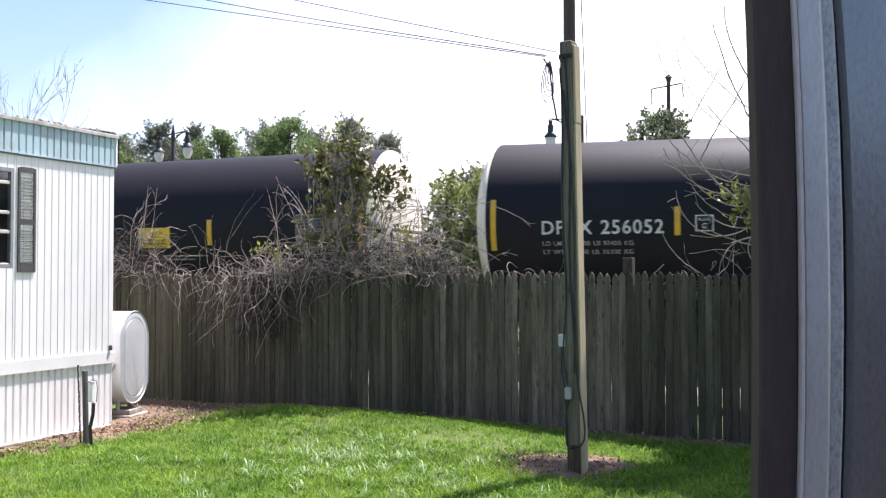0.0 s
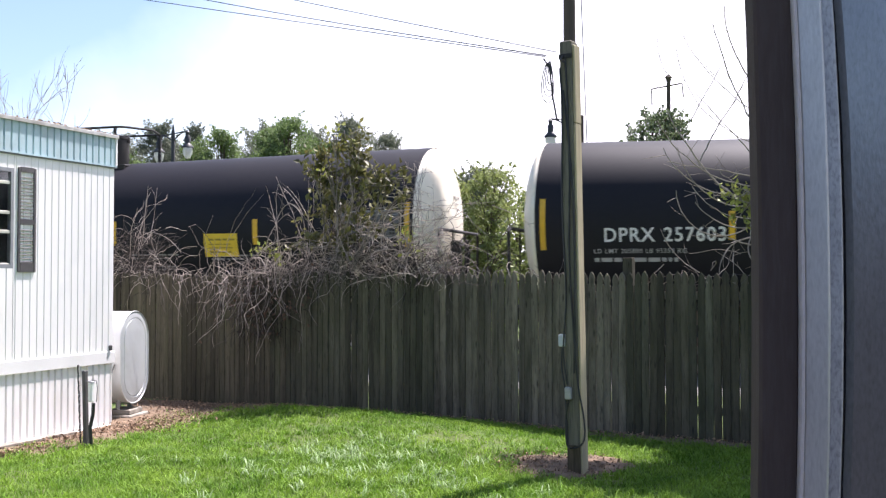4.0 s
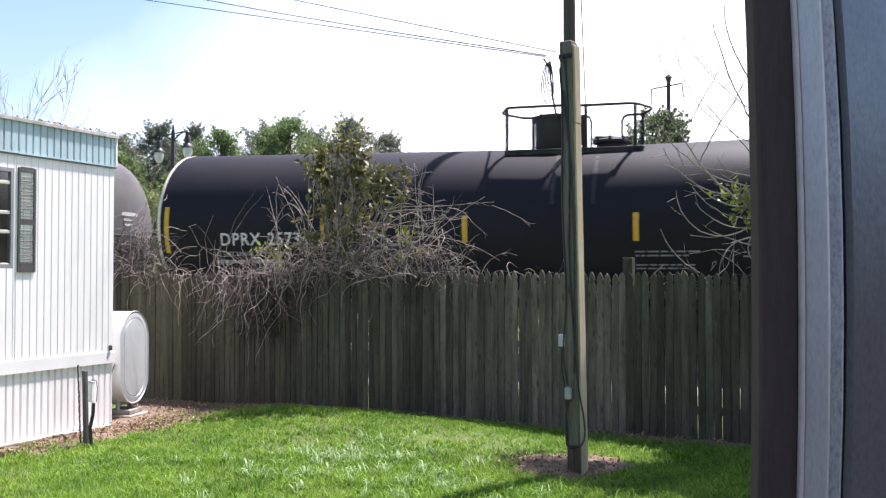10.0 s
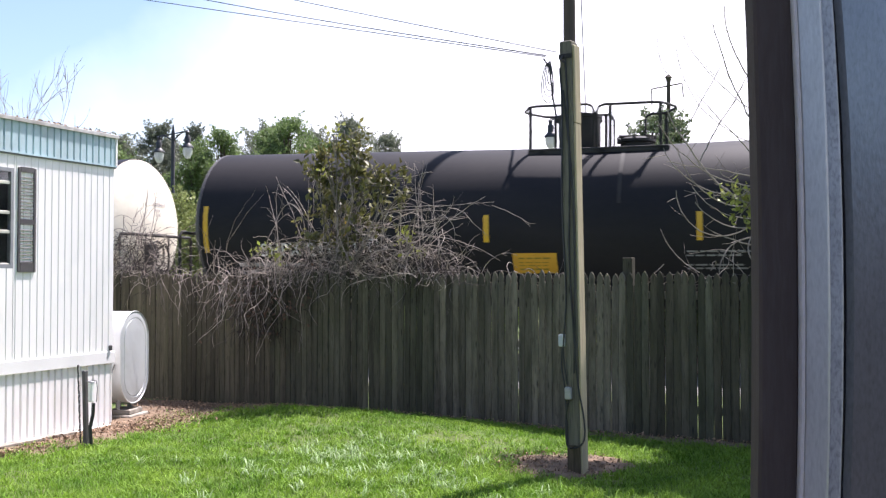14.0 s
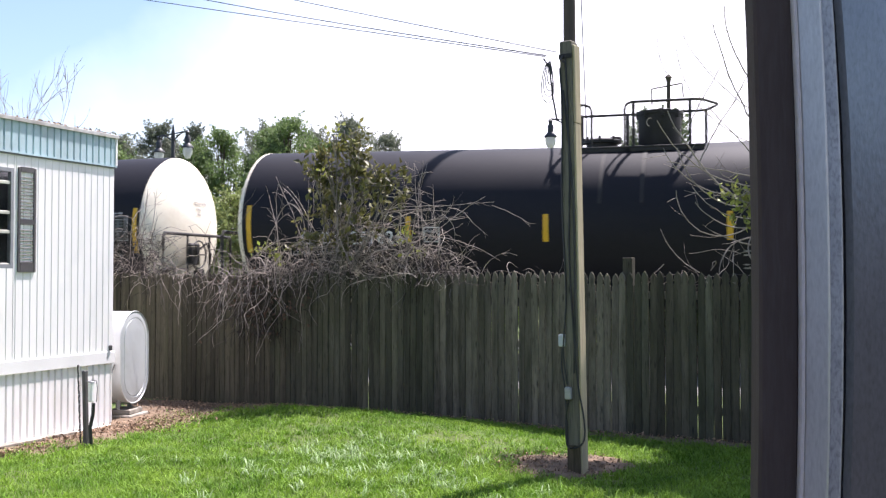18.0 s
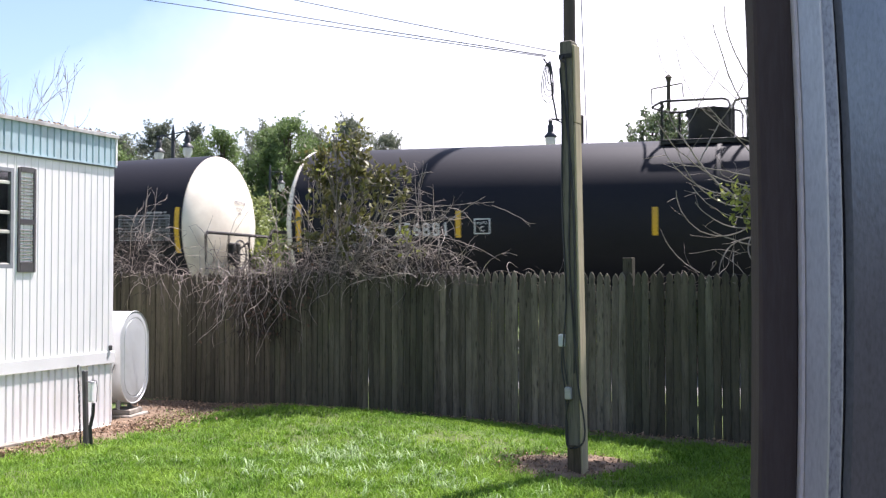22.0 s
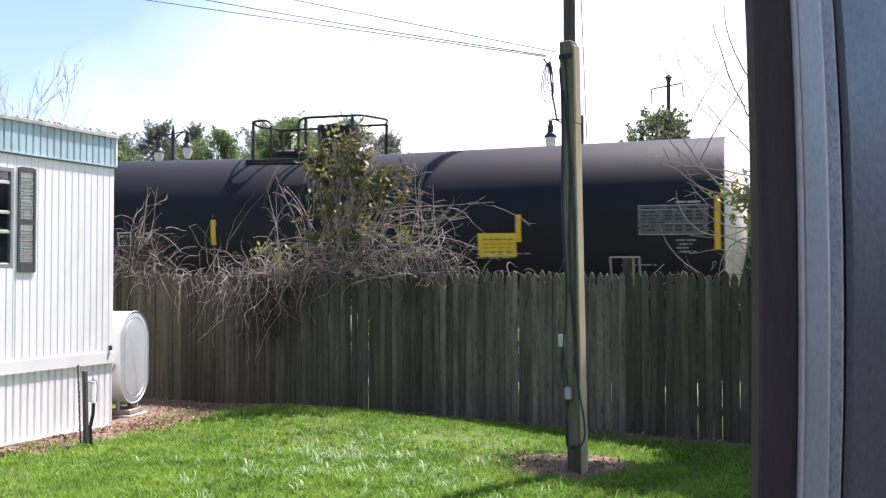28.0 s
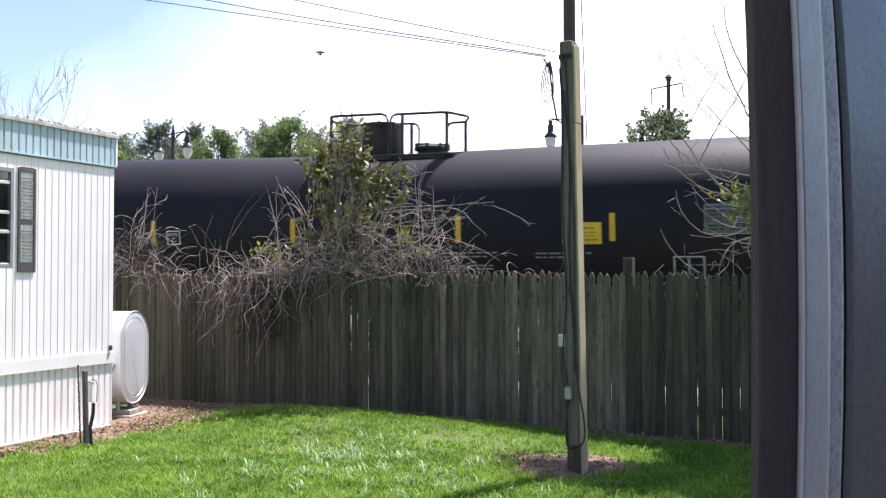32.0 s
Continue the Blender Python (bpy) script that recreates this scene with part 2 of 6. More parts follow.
BARK = material("bark", (0.14, 0.11, 0.085), (0.08, 0.06, 0.045), scale=5, stretch=(4, 4, 0.7), rough=0.9, bump=0.6)
BALLAST = material("ballast", (0.25, 0.235, 0.22), (0.14, 0.13, 0.12), scale=9, fine=45, rough=0.95, bump=0.9)
TIE = material("creosoted_tie", (0.07, 0.05, 0.04), rough=0.9, bump=0.4)
BLACKIRON = material("black_lamp_iron", (0.02, 0.021, 0.022), (0.035, 0.035, 0.036), scale=6, rough=0.5, bump=0.05)
GLOBE = material("milky_lamp_glass", (0.86, 0.86, 0.84), (0.82, 0.82, 0.80), scale=4, rough=0.25, bump=0, transmit=0.6)
JAMBDARK = material("dark_brown_painted_post", (0.072, 0.054, 0.047), (0.088, 0.066, 0.058), scale=12, stretch=(5, 5, 0.5), fine=160, rough=0.85, spec=0.1, bump=0.25, dirt=(0.12, 0.105, 0.098), dirt_scale=40, dirt_amount=0.25)
JAMBEDGE = material("weathered_beige_strip", (0.60, 0.53, 0.50), (0.5, 0.44, 0.41), scale=30, rough=0.7, bump=0.2)
JAMBWHITE = material("grimy_white_frame", (0.53, 0.525, 0.51), (0.44, 0.435, 0.425), scale=22, fine=300, rough=0.38, metal=0.35, bump=0.12, stretch=(1, 1, 0.3), dirt=(0.27, 0.26, 0.25), dirt_scale=300, dirt_amount=0.25)
JAMBMILDEW = material("mildewed_metal_edge", (0.46, 0.46, 0.46), (0.36, 0.36, 0.365), scale=30, fine=340, rough=0.45, metal=0.3, bump=0.15, stretch=(1, 1, 0.5), dirt=(0.10, 0.10, 0.105), dirt_scale=260, dirt_amount=0.6)
JAMBGREY = material("blue_grey_door_metal", (0.28, 0.285, 0.295), (0.21, 0.215, 0.225), scale=16, fine=260, rough=0.26, metal=0.65, bump=0.1, stretch=(1, 1, 0.4), dirt=(0.075, 0.075, 0.085), dirt_scale=240, dirt_amount=0.3)
UNSEENWOOD = material("unseen_dark_boards", (0.045, 0.039, 0.033), scale=3, rough=0.75, bump=0.2)
TRUCKWHITE = material("white_truck_paint", (0.8, 0.8, 0.8), (0.75, 0.75, 0.76), scale=2, rough=0.3, bump=0.02)
ASPHALT = material("asphalt", (0.055, 0.055, 0.056), (0.04, 0.04, 0.041), scale=4, fine=60, rough=0.9, bump=0.5)
RUBBER = material("tyre_rubber", (0.025, 0.025, 0.026), rough=0.85, bump=0.2)
FEATHER = material("dark_feathers", (0.03, 0.028, 0.027), rough=0.8, bump=0.1)
PANE = glass("window_glass", (0.75, 0.8, 0.8))


# ---- mesh helpers ----
class Shape:
    """Collects vertices and faces of one mesh."""

    def __init__(self):
        self.v, self.f, self.smooth = [], [], False

    def add(self, verts, faces):
        k = len(self.v)
        self.v.extend(tuple(p) for p in verts)
        self.f.extend(tuple(i + k for i in q) for q in faces)
        return self

    def box(self, x0, x1, y0, y1, z0, z1, m=None, c=0.0):
        """A box with its long edges chamfered by c."""
        if c <= 0:
            pts = [(x, y, z) for z in (z0, z1) for x, y in ((x0, y0), (x1, y0), (x1, y1), (x0, y1))]
            faces = [(3, 2, 1, 0), (4, 5, 6, 7)] + [(i, (i + 1) % 4, (i + 1) % 4 + 4, i + 4) for i in range(4)]
        else:
            ring = [(x0 + c, y0), (x1 - c, y0), (x1, y0 + c), (x1, y1 - c), (x1 - c, y1), (x0 + c, y1), (x0, y1 - c), (x0, y0 + c)]
            cx, cy = (x0 + x1) / 2, (y0 + y1) / 2
            sx, sy = 1 - 2 * c / (x1 - x0) * 0.9, 1 - 2 * c / (y1 - y0) * 0.9
            inner = [(cx + (x - cx) * sx, cy + (y - cy) * sy) for x, y in ring]
            pts = [(x, y, z0) for x, y in inner] + [(x, y, z0 + c) for x, y in ring] + [(x, y, z1 - c) for x, y in ring] + [(x, y, z1) for x, y in inner]
            faces = [tuple(reversed(range(8))), tuple(range(24, 32))]
            faces += [(r * 8 + i, r * 8 + (i + 1) % 8, r * 8 + 8 + (i + 1) % 8, r * 8 + 8 + i) for r in range(3) for i in range(8)]
        if m:
            pts = [m @ Vector(p) for p in pts]
        return self.add(pts, faces)

    def tube(self, pts, r0, r1=None, sides=6, caps=True):
        """A tube along a line of points, from radius r0 to r1."""
        r1 = r0 if r1 is None else r1
        pts = [Vector(p) for p in pts]
        n = len(pts)
        verts, faces = [], []
        up = Vector((0, 0, 1)) if abs((pts[-1] - pts[0]).normalized().z) < 0.9 else Vector((1, 0, 0))
        for i, p in enumerate(pts):
            d = (pts[min(i + 1, n - 1)] - pts[max(i - 1, 0)]).normalized()
            a = d.cross(up)
            if a.length < 1e-4:
                a = d.cross(Vector((0.3, 1, 0.2)))
            a.normalize()
            b = d.cross(a)
            up = -b if False else up
            r = r0 + (r1 - r0) * i / max(1, n - 1)
            for k in range(sides):
                t = 2 * math.pi * k / sides
                verts.append(p + a * (r * math.cos(t)) + b * (r * math.sin(t)))
        for i in range(n - 1):
            for k in range(sides):
                k2 = (k + 1) % sides
                faces.append((i * sides + k, i * sides + k2, (i + 1) * sides + k2, (i + 1) * sides + k))
        if caps:
            faces.append(tuple(reversed(range(sides))))
            faces.append(tuple((n - 1) * sides + k for k in range(sides)))
        return self.add(verts, faces)

    def lathe(self, profile, axis="Z", sides=24, m=None):
        """A solid of revolution; profile of (radius, height)."""
        verts, faces = [], []
        for r, h in profile:
            for k in range(sides):
                t = 2 * math.pi * k / sides
                p = (r * math.cos(t), r * math.sin(t), h)
                p = {"Z": p, "X": (p[2], p[0], p[1]), "Y": (p[1], p[2], p[0])}[axis]
                verts.append(m @ Vector(p) if m else p)
        for i in range(len(profile) - 1):
            for k in range(sides):
                k2 = (k + 1) % sides
                faces.append((i * sides + k, i * sides + k2, (i + 1) * sides + k2, (i + 1) * sides + k))
        if profile[0][0] > 1e-4:
            faces.append(tuple(reversed(range(sides))))
        if profile[-1][0] > 1e-4:
            faces.append(tuple((len(profile) - 1) * sides + k for k in range(sides)))
        return self.add(verts, faces)

    def extrude(self, outline, z0, z1):
        """A prism over an outline of (x, y)."""
        n = len(outline)
        verts = [(x, y, z) for z in (z0, z1) for x, y in outline]
        faces = [tuple(reversed(range(n))), tuple(range(n, 2 * n))] + [(i, (i + 1) % n, (i + 1) % n + n, i + n) for i in range(n)]
        return self.add(verts, faces)

    def mesh(self, name, mat, smooth=False):
        me = bpy.data.meshes.new(name)
        me.from_pydata(self.v, [], self.f)
        if smooth:
            me.shade_smooth()
            me.set_sharp_from_angle(angle=radians(40))
        me.materials.append(mat)
        return me


def part(name, shape, mat, parent=None, label="", smooth=False, m=None, kind=""):
    ob = new(name, shape if isinstance(shape, bpy.types.Mesh) else shape.mesh(name, mat, smooth))
    if parent:
        ob.parent = parent
    if m:
        ob.matrix_basis = m
    return tagged(ob, label, kind=kind)


def thing(name, m, label, category, group="", kind=""):
    ob = new(name)
    ob.empty_display_size = 0.2
    ob.matrix_basis = m
    return tagged(ob, label, category, group, kind)


def fast_mesh(name, verts, loops, counts, mat):
    """A mesh from arrays: vertices, loop indices, corners per face."""
    me = bpy.data.meshes.new(name)
    me.vertices.add(len(verts))
    me.vertices.foreach_set("co", np.asarray(verts, np.float32).ravel())
    me.loops.add(len(loops))
    me.loops.foreach_set("vertex_index", np.asarray(loops, np.int32))
    me.polygons.add(len(counts))
    starts = np.concatenate(([0], np.cumsum(counts)[:-1])).astype(np.int32)
    me.polygons.foreach_set("loop_start", starts)
    me.update(calc_edges=True)
    me.materials.append(mat)
    return me


def leaf_mesh(name, centres, sizes, mat, rng, slim=0.55, droop=0.0, fold=0.25, flat=False):
    """Small folded leaves at the centres: six corners and two quads each."""
    n = len(centres)
    d = rng.normal(size=(n, 3))
    d[:, 2] -= droop
    d /= np.linalg.norm(d, axis=1)[:, None]
    q = rng.normal(size=(n, 3))
    a = np.cross(d, q)
    a /= np.linalg.norm(a, axis=1)[:, None]
    b = np.cross(d, a)
    s = np.asarray(sizes)[:, None]
    c = np.asarray(centres)
    if flat:
        v = np.stack([c - d * s * 0.5, c + a * s * slim * 0.5, c + d * s * 0.5, c - a * s * slim * 0.5], 1)
        return fast_mesh(name, v.reshape(-1, 3), np.arange(4 * n), np.full(n, 4), mat)
    v = np.empty((n, 6, 3))
    v[:, 0] = c - d * s * 0.5
    v[:, 1] = c + a * s * slim * 0.5 + b * s * fold * 0.5
    v[:, 2] = c + d * s * 0.5
    v[:, 3] = c - a * s * slim * 0.5 + b * s * fold * 0.5
    v[:, 4] = c + d * s * 0.05 - b * s * 0.02
    v[:, 5] = c - d * s * 0.3 - b * s * 0.02
    base = (np.arange(n) * 6)[:, None]
    loops = (base + np.array([[0, 1, 2, 4, 0, 4, 2, 3]])).ravel()
    return fast_mesh(name, v.reshape(-1, 3), loops, np.full(2 * n, 4), mat)


def bent(p, d, length, n, sag, wander, rng):
    """A wandering line of n + 1 points from p along d that sags."""
    p, d = Vector(p), Vector(d).normalized()
    out = [p.copy()]
    for i in range(n):
        d = (d + Vector(rng.normal(size=3)) * wander + Vector((0, 0, -sag))).normalized()
        p = p + d * (length / n)
        out.append(p.copy())
    return out


def smooth_line(pts, k):
    """A smooth line through the points, k steps between each two."""
    pts = [Vector(p) for p in pts]
    out = []
    for i in range(len(pts) - 1):
        a, b, c, d = pts[max(i - 1, 0)], pts[i], pts[i + 1], pts[min(i + 2, len(pts) - 1)]
        for j in range(k):
            t = j / k
            out.append(0.5 * ((2 * b) + (c - a) * t + (2 * a - 5 * b + 4 * c - d) * t * t + (3 * b - a - 3 * c + d) * t ** 3))
    return out + [pts[-1]]


# ---- ground ----
FENCE_O, FENCE_U = Vector((-3.91, 14.7, 0)), Vector((0.870, -0.493, 0))
FENCE_N = Vector((-0.493, -0.870, 0))
PHI = 0.294
TRACK = pose(0, 20.337, 0, 0, 0, -math.degrees(PHI))
TRAILER = Matrix(((0.386, -0.9225, 0, -3.865), (0.9225, 0.386, 0, 12.06), (0, 0, 1, 0), (0, 0, 0, 1)))   # x along the wall away from the eye, y into the trailer


def blob(rng, cx, cy, rx, ry, turn, height, rings=7, sides=40, rough=0.22):
    """A low uneven mound."""
    sh = Shape()
    ph = rng.uniform(0, 6.28, 5)
    verts = [(cx, cy, height + float(rise(cx, cy)))]
    for i in range(1, rings + 1):
        u = i / rings
        for k in range(sides):
            t = 2 * math.pi * k / sides
            w = 1 + rough * sum(math.sin((j + 2) * t + ph[j]) / (j + 1.5) for j in range(5))
            x, y = rx * u * w * math.cos(t), ry * u * w * math.sin(t)
            z = height * (1 - u ** 2) + 0.008 + rng.uniform(-0.004, 0.004) * (i < rings) - 0.02 * (i == rings)
            gx, gy = cx + x * math.cos(turn) - y * math.sin(turn), cy + x * math.sin(turn) + y * math.cos(turn)
            verts.append((gx, gy, z + float(rise(gx, gy))))
    faces = [(0, 1 + k, 1 + (k + 1) % sides) for k in range(sides)]
    for i in range(rings - 1):
        for k in range(sides):
            a, b = 1 + i * sides, 1 + (i + 1) * sides
            faces.append((a + k, b + k, b + (k + 1) % sides, a + (k + 1) % sides))
    return sh.add(verts, faces)


def rise(x, y):
    """The low swell of the lawn before the fence."""
    d = (12.484 - 0.5675 * x - y) * 0.87
    across = np.clip((2.4 - x) / 3.6, 0, 1) * np.clip((x + 3.2) / 1.5, 0, 1)
    front, back = np.clip((2.9 - d) / 1.9, 0, 1), np.clip(d / 1.1, 0, 1)
    ease = lambda u: u * u * (3 - 2 * u)
    return 0.165 * ease(across) * ease(front) * (0.3 + 0.7 * ease(back)) * (d > -0.3)


def make_ground():
    rng = np.random.default_rng(3)
    sh = Shape()
    xs = [-900, -200, -60] + list(np.linspace(-14, 14, 141)) + [60, 200, 900]
    ys = [-900, -200, -30] + list(np.linspace(-4, 18, 111)) + [40, 90, 250, 1200]
    verts = [(x, y, 0.02 * noise.noise(Vector((x * 0.5, y * 0.5, 0))) + float(rise(x, y)) if abs(x) < 13 and -3 < y < 17 else 0) for y in ys for x in xs]
    w = len(xs)
    faces = [(j * w + i, j * w + i + 1, (j + 1) * w + i + 1, (j + 1) * w + i) for j in range(len(ys) - 1) for i in range(w - 1)]
    tagged(part("ground", sh.add(verts, faces), TURF, smooth=True), "mown grass ground with thin bare places", "ground", kind="structure")
    a = math.atan2(FENCE_U.y, FENCE_U.x)
    tagged(part("soil_patch", blob(rng, 1.16, 9.42, 0.60, 0.56, 0.1, 0.04), SOIL, smooth=True), "bare brown soil round the utility post", "soil", kind="structure")
    tagged(part("soil_strip", blob(rng, -2.9, 13.55, 2.2, 0.48, a, 0.02), SOIL, smooth=True), "bare soil strewn with dead leaves along the fence", "soil", kind="structure")
    tagged(part("soil_strip", blob(rng, -3.85, 11.2, 2.0, 0.42, math.radians(67), 0.02), SOIL, smooth=True), "bare brown soil beside the trailer skirting", "soil", kind="structure")
    tagged(part("soil_patch", blob(rng, -3.75, 12.85, 1.4, 1.05, 0.3, 0.035), SOIL, smooth=True), "bare brown soil round the oil tank", "soil", kind="structure")
    tagged(part("soil_strip", blob(rng, 2.5, 11.02, 3.4, 0.20, a, 0.012), SOIL, smooth=True), "bare dark soil with dead leaves at the foot of the fence", "soil", kind="structure")
    n = 5400
    where = np.concatenate([np.stack([1.1 + rng.normal(0, 0.24, n // 3), 9.42 + rng.normal(0, 0.22, n // 3)], 1),
                            np.stack([-2.9 + rng.normal(0, 0.9, n // 3), 13.5 + rng.normal(0, 0.2, n // 3)], 1)])
    k = where[n // 3:]
    k[:, 1] = 13.55 + (k[:, 0] + 2.9) * FENCE_U.y / FENCE_U.x + rng.normal(0, 0.2, len(k))
    u = rng.uniform(-2.2, 1.2, n // 2)
    third = np.stack([-3.62 + u * 0.386 + rng.normal(0, 0.17, len(u)), 11.7 + u * 0.92, ], 1)
    foot = np.stack([rng.uniform(-0.6, 4.4, n // 4), np.zeros(n // 4)], 1)
    foot[:, 1] = 12.484 - 0.5675 * foot[:, 0] - np.abs(rng.normal(0.05, 0.12, n // 4))
    heap = np.stack([-3.4 + rng.normal(0, 0.24, n // 2), rng.uniform(11.4, 13.8, n // 2)], 1)
    where = np.concatenate([where, third, heap, foot])
    c = np.column_stack([where, rng.uniform(0.02, 0.05, len(where)) + rise(where[:, 0], where[:, 1])])
    me = leaf_mesh("leaf_litter", c, rng.uniform(0.012, 0.05, len(c)) * rng.uniform(0.4, 1.1, len(c)), LITTER, rng)
    tagged(part("leaf_litter", me, LITTER), "dry brown fallen leaves and chips on the soil", "leaves", kind="stuff")


def make_lawn():
    rng = np.random.default_rng(5)
    n = 300000
    y = rng.uniform(6.9, 15, n) ** 1.0
    x = rng.uniform(-0.47, 0.36, n) * y
    fence_y = 12.484 - 0.5675 * x
    keep = y < fence_y - 0.05
    keep &= ((x - 1.14) / (0.48 + 0.08 * np.sin(9 * x + 4 * y))) ** 2 + ((y - 9.40) / 0.54) ** 2 > rng.uniform(0.55, 1.25, n)
    px, py = x + 3.865, y - 12.06
    along, off = px * 0.386 + py * 0.9225, px * 0.9225 - py * 0.386
    keep &= ~((along < 0.1) & (off < 0.36 + 0.1 * np.sin(along * 5) + rng.normal(0, 0.06, n)))
    d = fence_y - y
    keep &= ~((x < -0.9) & (d < 0.3 + 0.16 * np.sin(x * 2.2) + rng.normal(0, 0.1, n)))
    keep &= ~((x < -1.45 + rng.normal(0, 0.12, n)) & (d < 0.55 + 0.1 * np.sin(x * 3.7) + rng.normal(0, 0.08, n)))
    keep &= ~((x < -2.4) & (d < 0.4 + (-2.4 - x) * 0.75 + rng.normal(0, 0.13, n)))
    keep &= ~((y > 11.0) & (x < -3.5 + 0.06 * np.sin(y * 6) + rng.normal(0, 0.07, n)))
    keep &= d > 0.12 + 0.07 * np.sin(x * 3.1) + rng.normal(0, 0.06, n)
    x, y = x[keep], y[keep]
    n = len(x)
    patch = np.array([noise.noise(Vector((a * 0.9, b * 0.9, 3))) for a, b in zip(x[::1], y[::1])])
    h = rng.uniform(0.016, 0.048, n) * (1 + 0.8 * patch)
    w = rng.uniform(0.0022, 0.004, n)
    t, lean = rng.uniform(0, 6.28, n), rng.uniform(0.2, 1.5, n) * h
    dx, dy = np.cos(t), np.sin(t)
    tt = t + rng.normal(1.57, 0.6, n)
    wx, wy = np.cos(tt) * w, np.sin(tt) * w
    z = np.zeros(n)
    v = np.stack([np.stack([x - wx, y - wy, z - 0.01], 1), np.stack([x + wx, y + wy, z - 0.01], 1),
                  np.stack([x + dx * lean * 0.35 + wx * 0.8, y + dy * lean * 0.35 + wy * 0.8, h * 0.62], 1),
                  np.stack([x + dx * lean * 0.35 - wx * 0.8, y + dy * lean * 0.35 - wy * 0.8, h * 0.62], 1),
                  np.stack([x + dx * lean, y + dy * lean, h], 1)], 1)
    base = (np.arange(n) * 5)[:, None]
    loops = (base + np.array([[0, 1, 2, 3, 3, 2, 4]])).ravel()
    pick = rng.integers(0, n, 42000)
    v[pick, :, :2] = v[pick][:, :1, :2] * 0 + (v[pick, :, :2] - v[pick][:, :1, :2]) * 1.7 + np.repeat(v[rng.integers(0, n, 3000)][:, :1, :2], 14, axis=0) + rng.normal(0, 0.022, (42000, 1, 2))
    v[pick, :, 2] *= 1.35
    v[:, :, 2] += rise(v[:, :, 0], v[:, :, 1])
    me = fast_mesh("lawn_grass", v.reshape(-1, 3), loops, np.tile([4, 3], n), GRASS)
    tagged(part("lawn_grass", me, GRASS), "short bright green mown lawn grass", "grass", kind="stuff")
    # coarse pale tufts
    cs = np.array([(-1.15, 10.1), (-0.75, 9.75), (-0.95, 9.5), (-0.95, 9.7), (-1.1, 9.3), (-0.8, 9.4), (-0.9, 9.9), (-0.45, 10.6), (-1.55, 9.0), (-0.55, 8.9), (-1.0, 8.6), (-0.2, 8.8), (0.0, 8.4), (-1.9, 10.4), (-0.7, 10.2), (-0.4, 9.2), (-0.05, 9.0), (-2.6, 9.6), (0.5, 8.3)])
    hearts = np.concatenate([cs[rng.integers(0, len(cs), 96)] + rng.normal(0, 0.22, (96, 2)), np.stack([rng.uniform(-2.6, 0.9, 19), rng.uniform(8.0, 10.6, 19)], 1)])
    pick = rng.integers(0, 115, 1900)
    p = hearts[pick] + rng.normal(0, 0.035, (1900, 2))
    h, w, t = rng.uniform(0.03, 0.10, 1900), rng.uniform(0.0025, 0.0055, 1900), rng.uniform(0, 6.28, 1900)
    ln = rng.uniform(0.5, 1.9, 1900) * h
    dx, dy = np.cos(t), np.sin(t)
    wx, wy = -dy * w, dx * w
    x, y = p[:, 0], p[:, 1]
    z = np.zeros(1900)
    v = np.stack([np.stack([x - wx, y - wy, z], 1), np.stack([x + wx, y + wy, z], 1),
                  np.stack([x + dx * ln * 0.4 + wx, y + dy * ln * 0.4 + wy, h * 0.75], 1), np.stack([x + dx * ln * 0.4 - wx, y + dy * ln * 0.4 - wy, h * 0.75], 1),
                  np.stack([x + dx * ln, y + dy * ln, h * 0.85], 1)], 1)
    v[:, :, 2] += rise(v[:, :, 0], v[:, :, 1])
    loops = ((np.arange(1900) * 5)[:, None] + np.array([[0, 1, 2, 3, 3, 2, 4]])).ravel()
    me = fast_mesh("coarse_grass_tufts", v.reshape(-1, 3), loops, np.tile([4, 3], 1900), TUFT)
    tagged(part("coarse_grass_tufts", me, TUFT), "pale coarse grass tufts standing in the lawn", "grass", kind="stuff")


make_ground()
make_lawn()


# ---- railway ----
def make_track():
    bed = Shape()
    prof = [(-4.4, -0.02), (-1.7, 0.02), (1.7, 0.02), (3.6, -0.02)]
    n = 60
    pts = [(-190 + 370 * i / n, y, z + 0.01) for i in range(n + 1) for y, z in prof]
    bed.add(pts, [(i * 4 + k, i * 4 + 4 + k, i * 4 + 5 + k, i * 4 + 1 + k) for i in range(n) for k in range(3)])
    tagged(part("ballast_bed", bed, BALLAST, m=TRACK), "grey crushed stone track bed", "ballast", kind="structure")
    ties = Shape()
    for i in range(600):
        x = -188 + i * 0.61
        ties.box(x, x + 0.22, -1.3, 1.3, 0.0, 0.05)
    tagged(part("railway_ties", ties, TIE, m=TRACK), "dark wooden railway ties in the ballast", "railway ties", kind="stuff")
    road = Shape()
    road.add([(-190 + 370 * i / n, y, 0.03) for i in range(n + 1) for y in (4.2, 8.2)], [(2 * i, 2 * i + 2, 2 * i + 3, 2 * i + 1) for i in range(n)])
    tagged(part("road", road, ASPHALT, m=TRACK), "worn dark asphalt street beside the railway", "road", kind="structure")
    for y in (-0.755, 0.755):
        rail = Shape()
        prof = [(-0.07, 0.05), (0.07, 0.05), (0.07, 0.065), (0.012, 0.08), (0.012, 0.15), (0.036, 0.16), (0.036, 0.195), (-0.036, 0.195), (-0.036, 0.16), (-0.012, 0.15), (-0.012, 0.08), (-0.07, 0.065)]
        k = len(prof)
        rail.add([(x, y + a, z) for x in (-190, 180) for a, z in prof], [tuple(range(k)), tuple(reversed(range(k, 2 * k)))] + [(i, i + k, (i + 1) % k + k, (i + 1) % k) for i in range(k)])
        tagged(part("rail", rail, RAILSTEEL, m=TRACK), "worn steel running rail on wooden ties", "rail", "rails of the track", kind="structure")


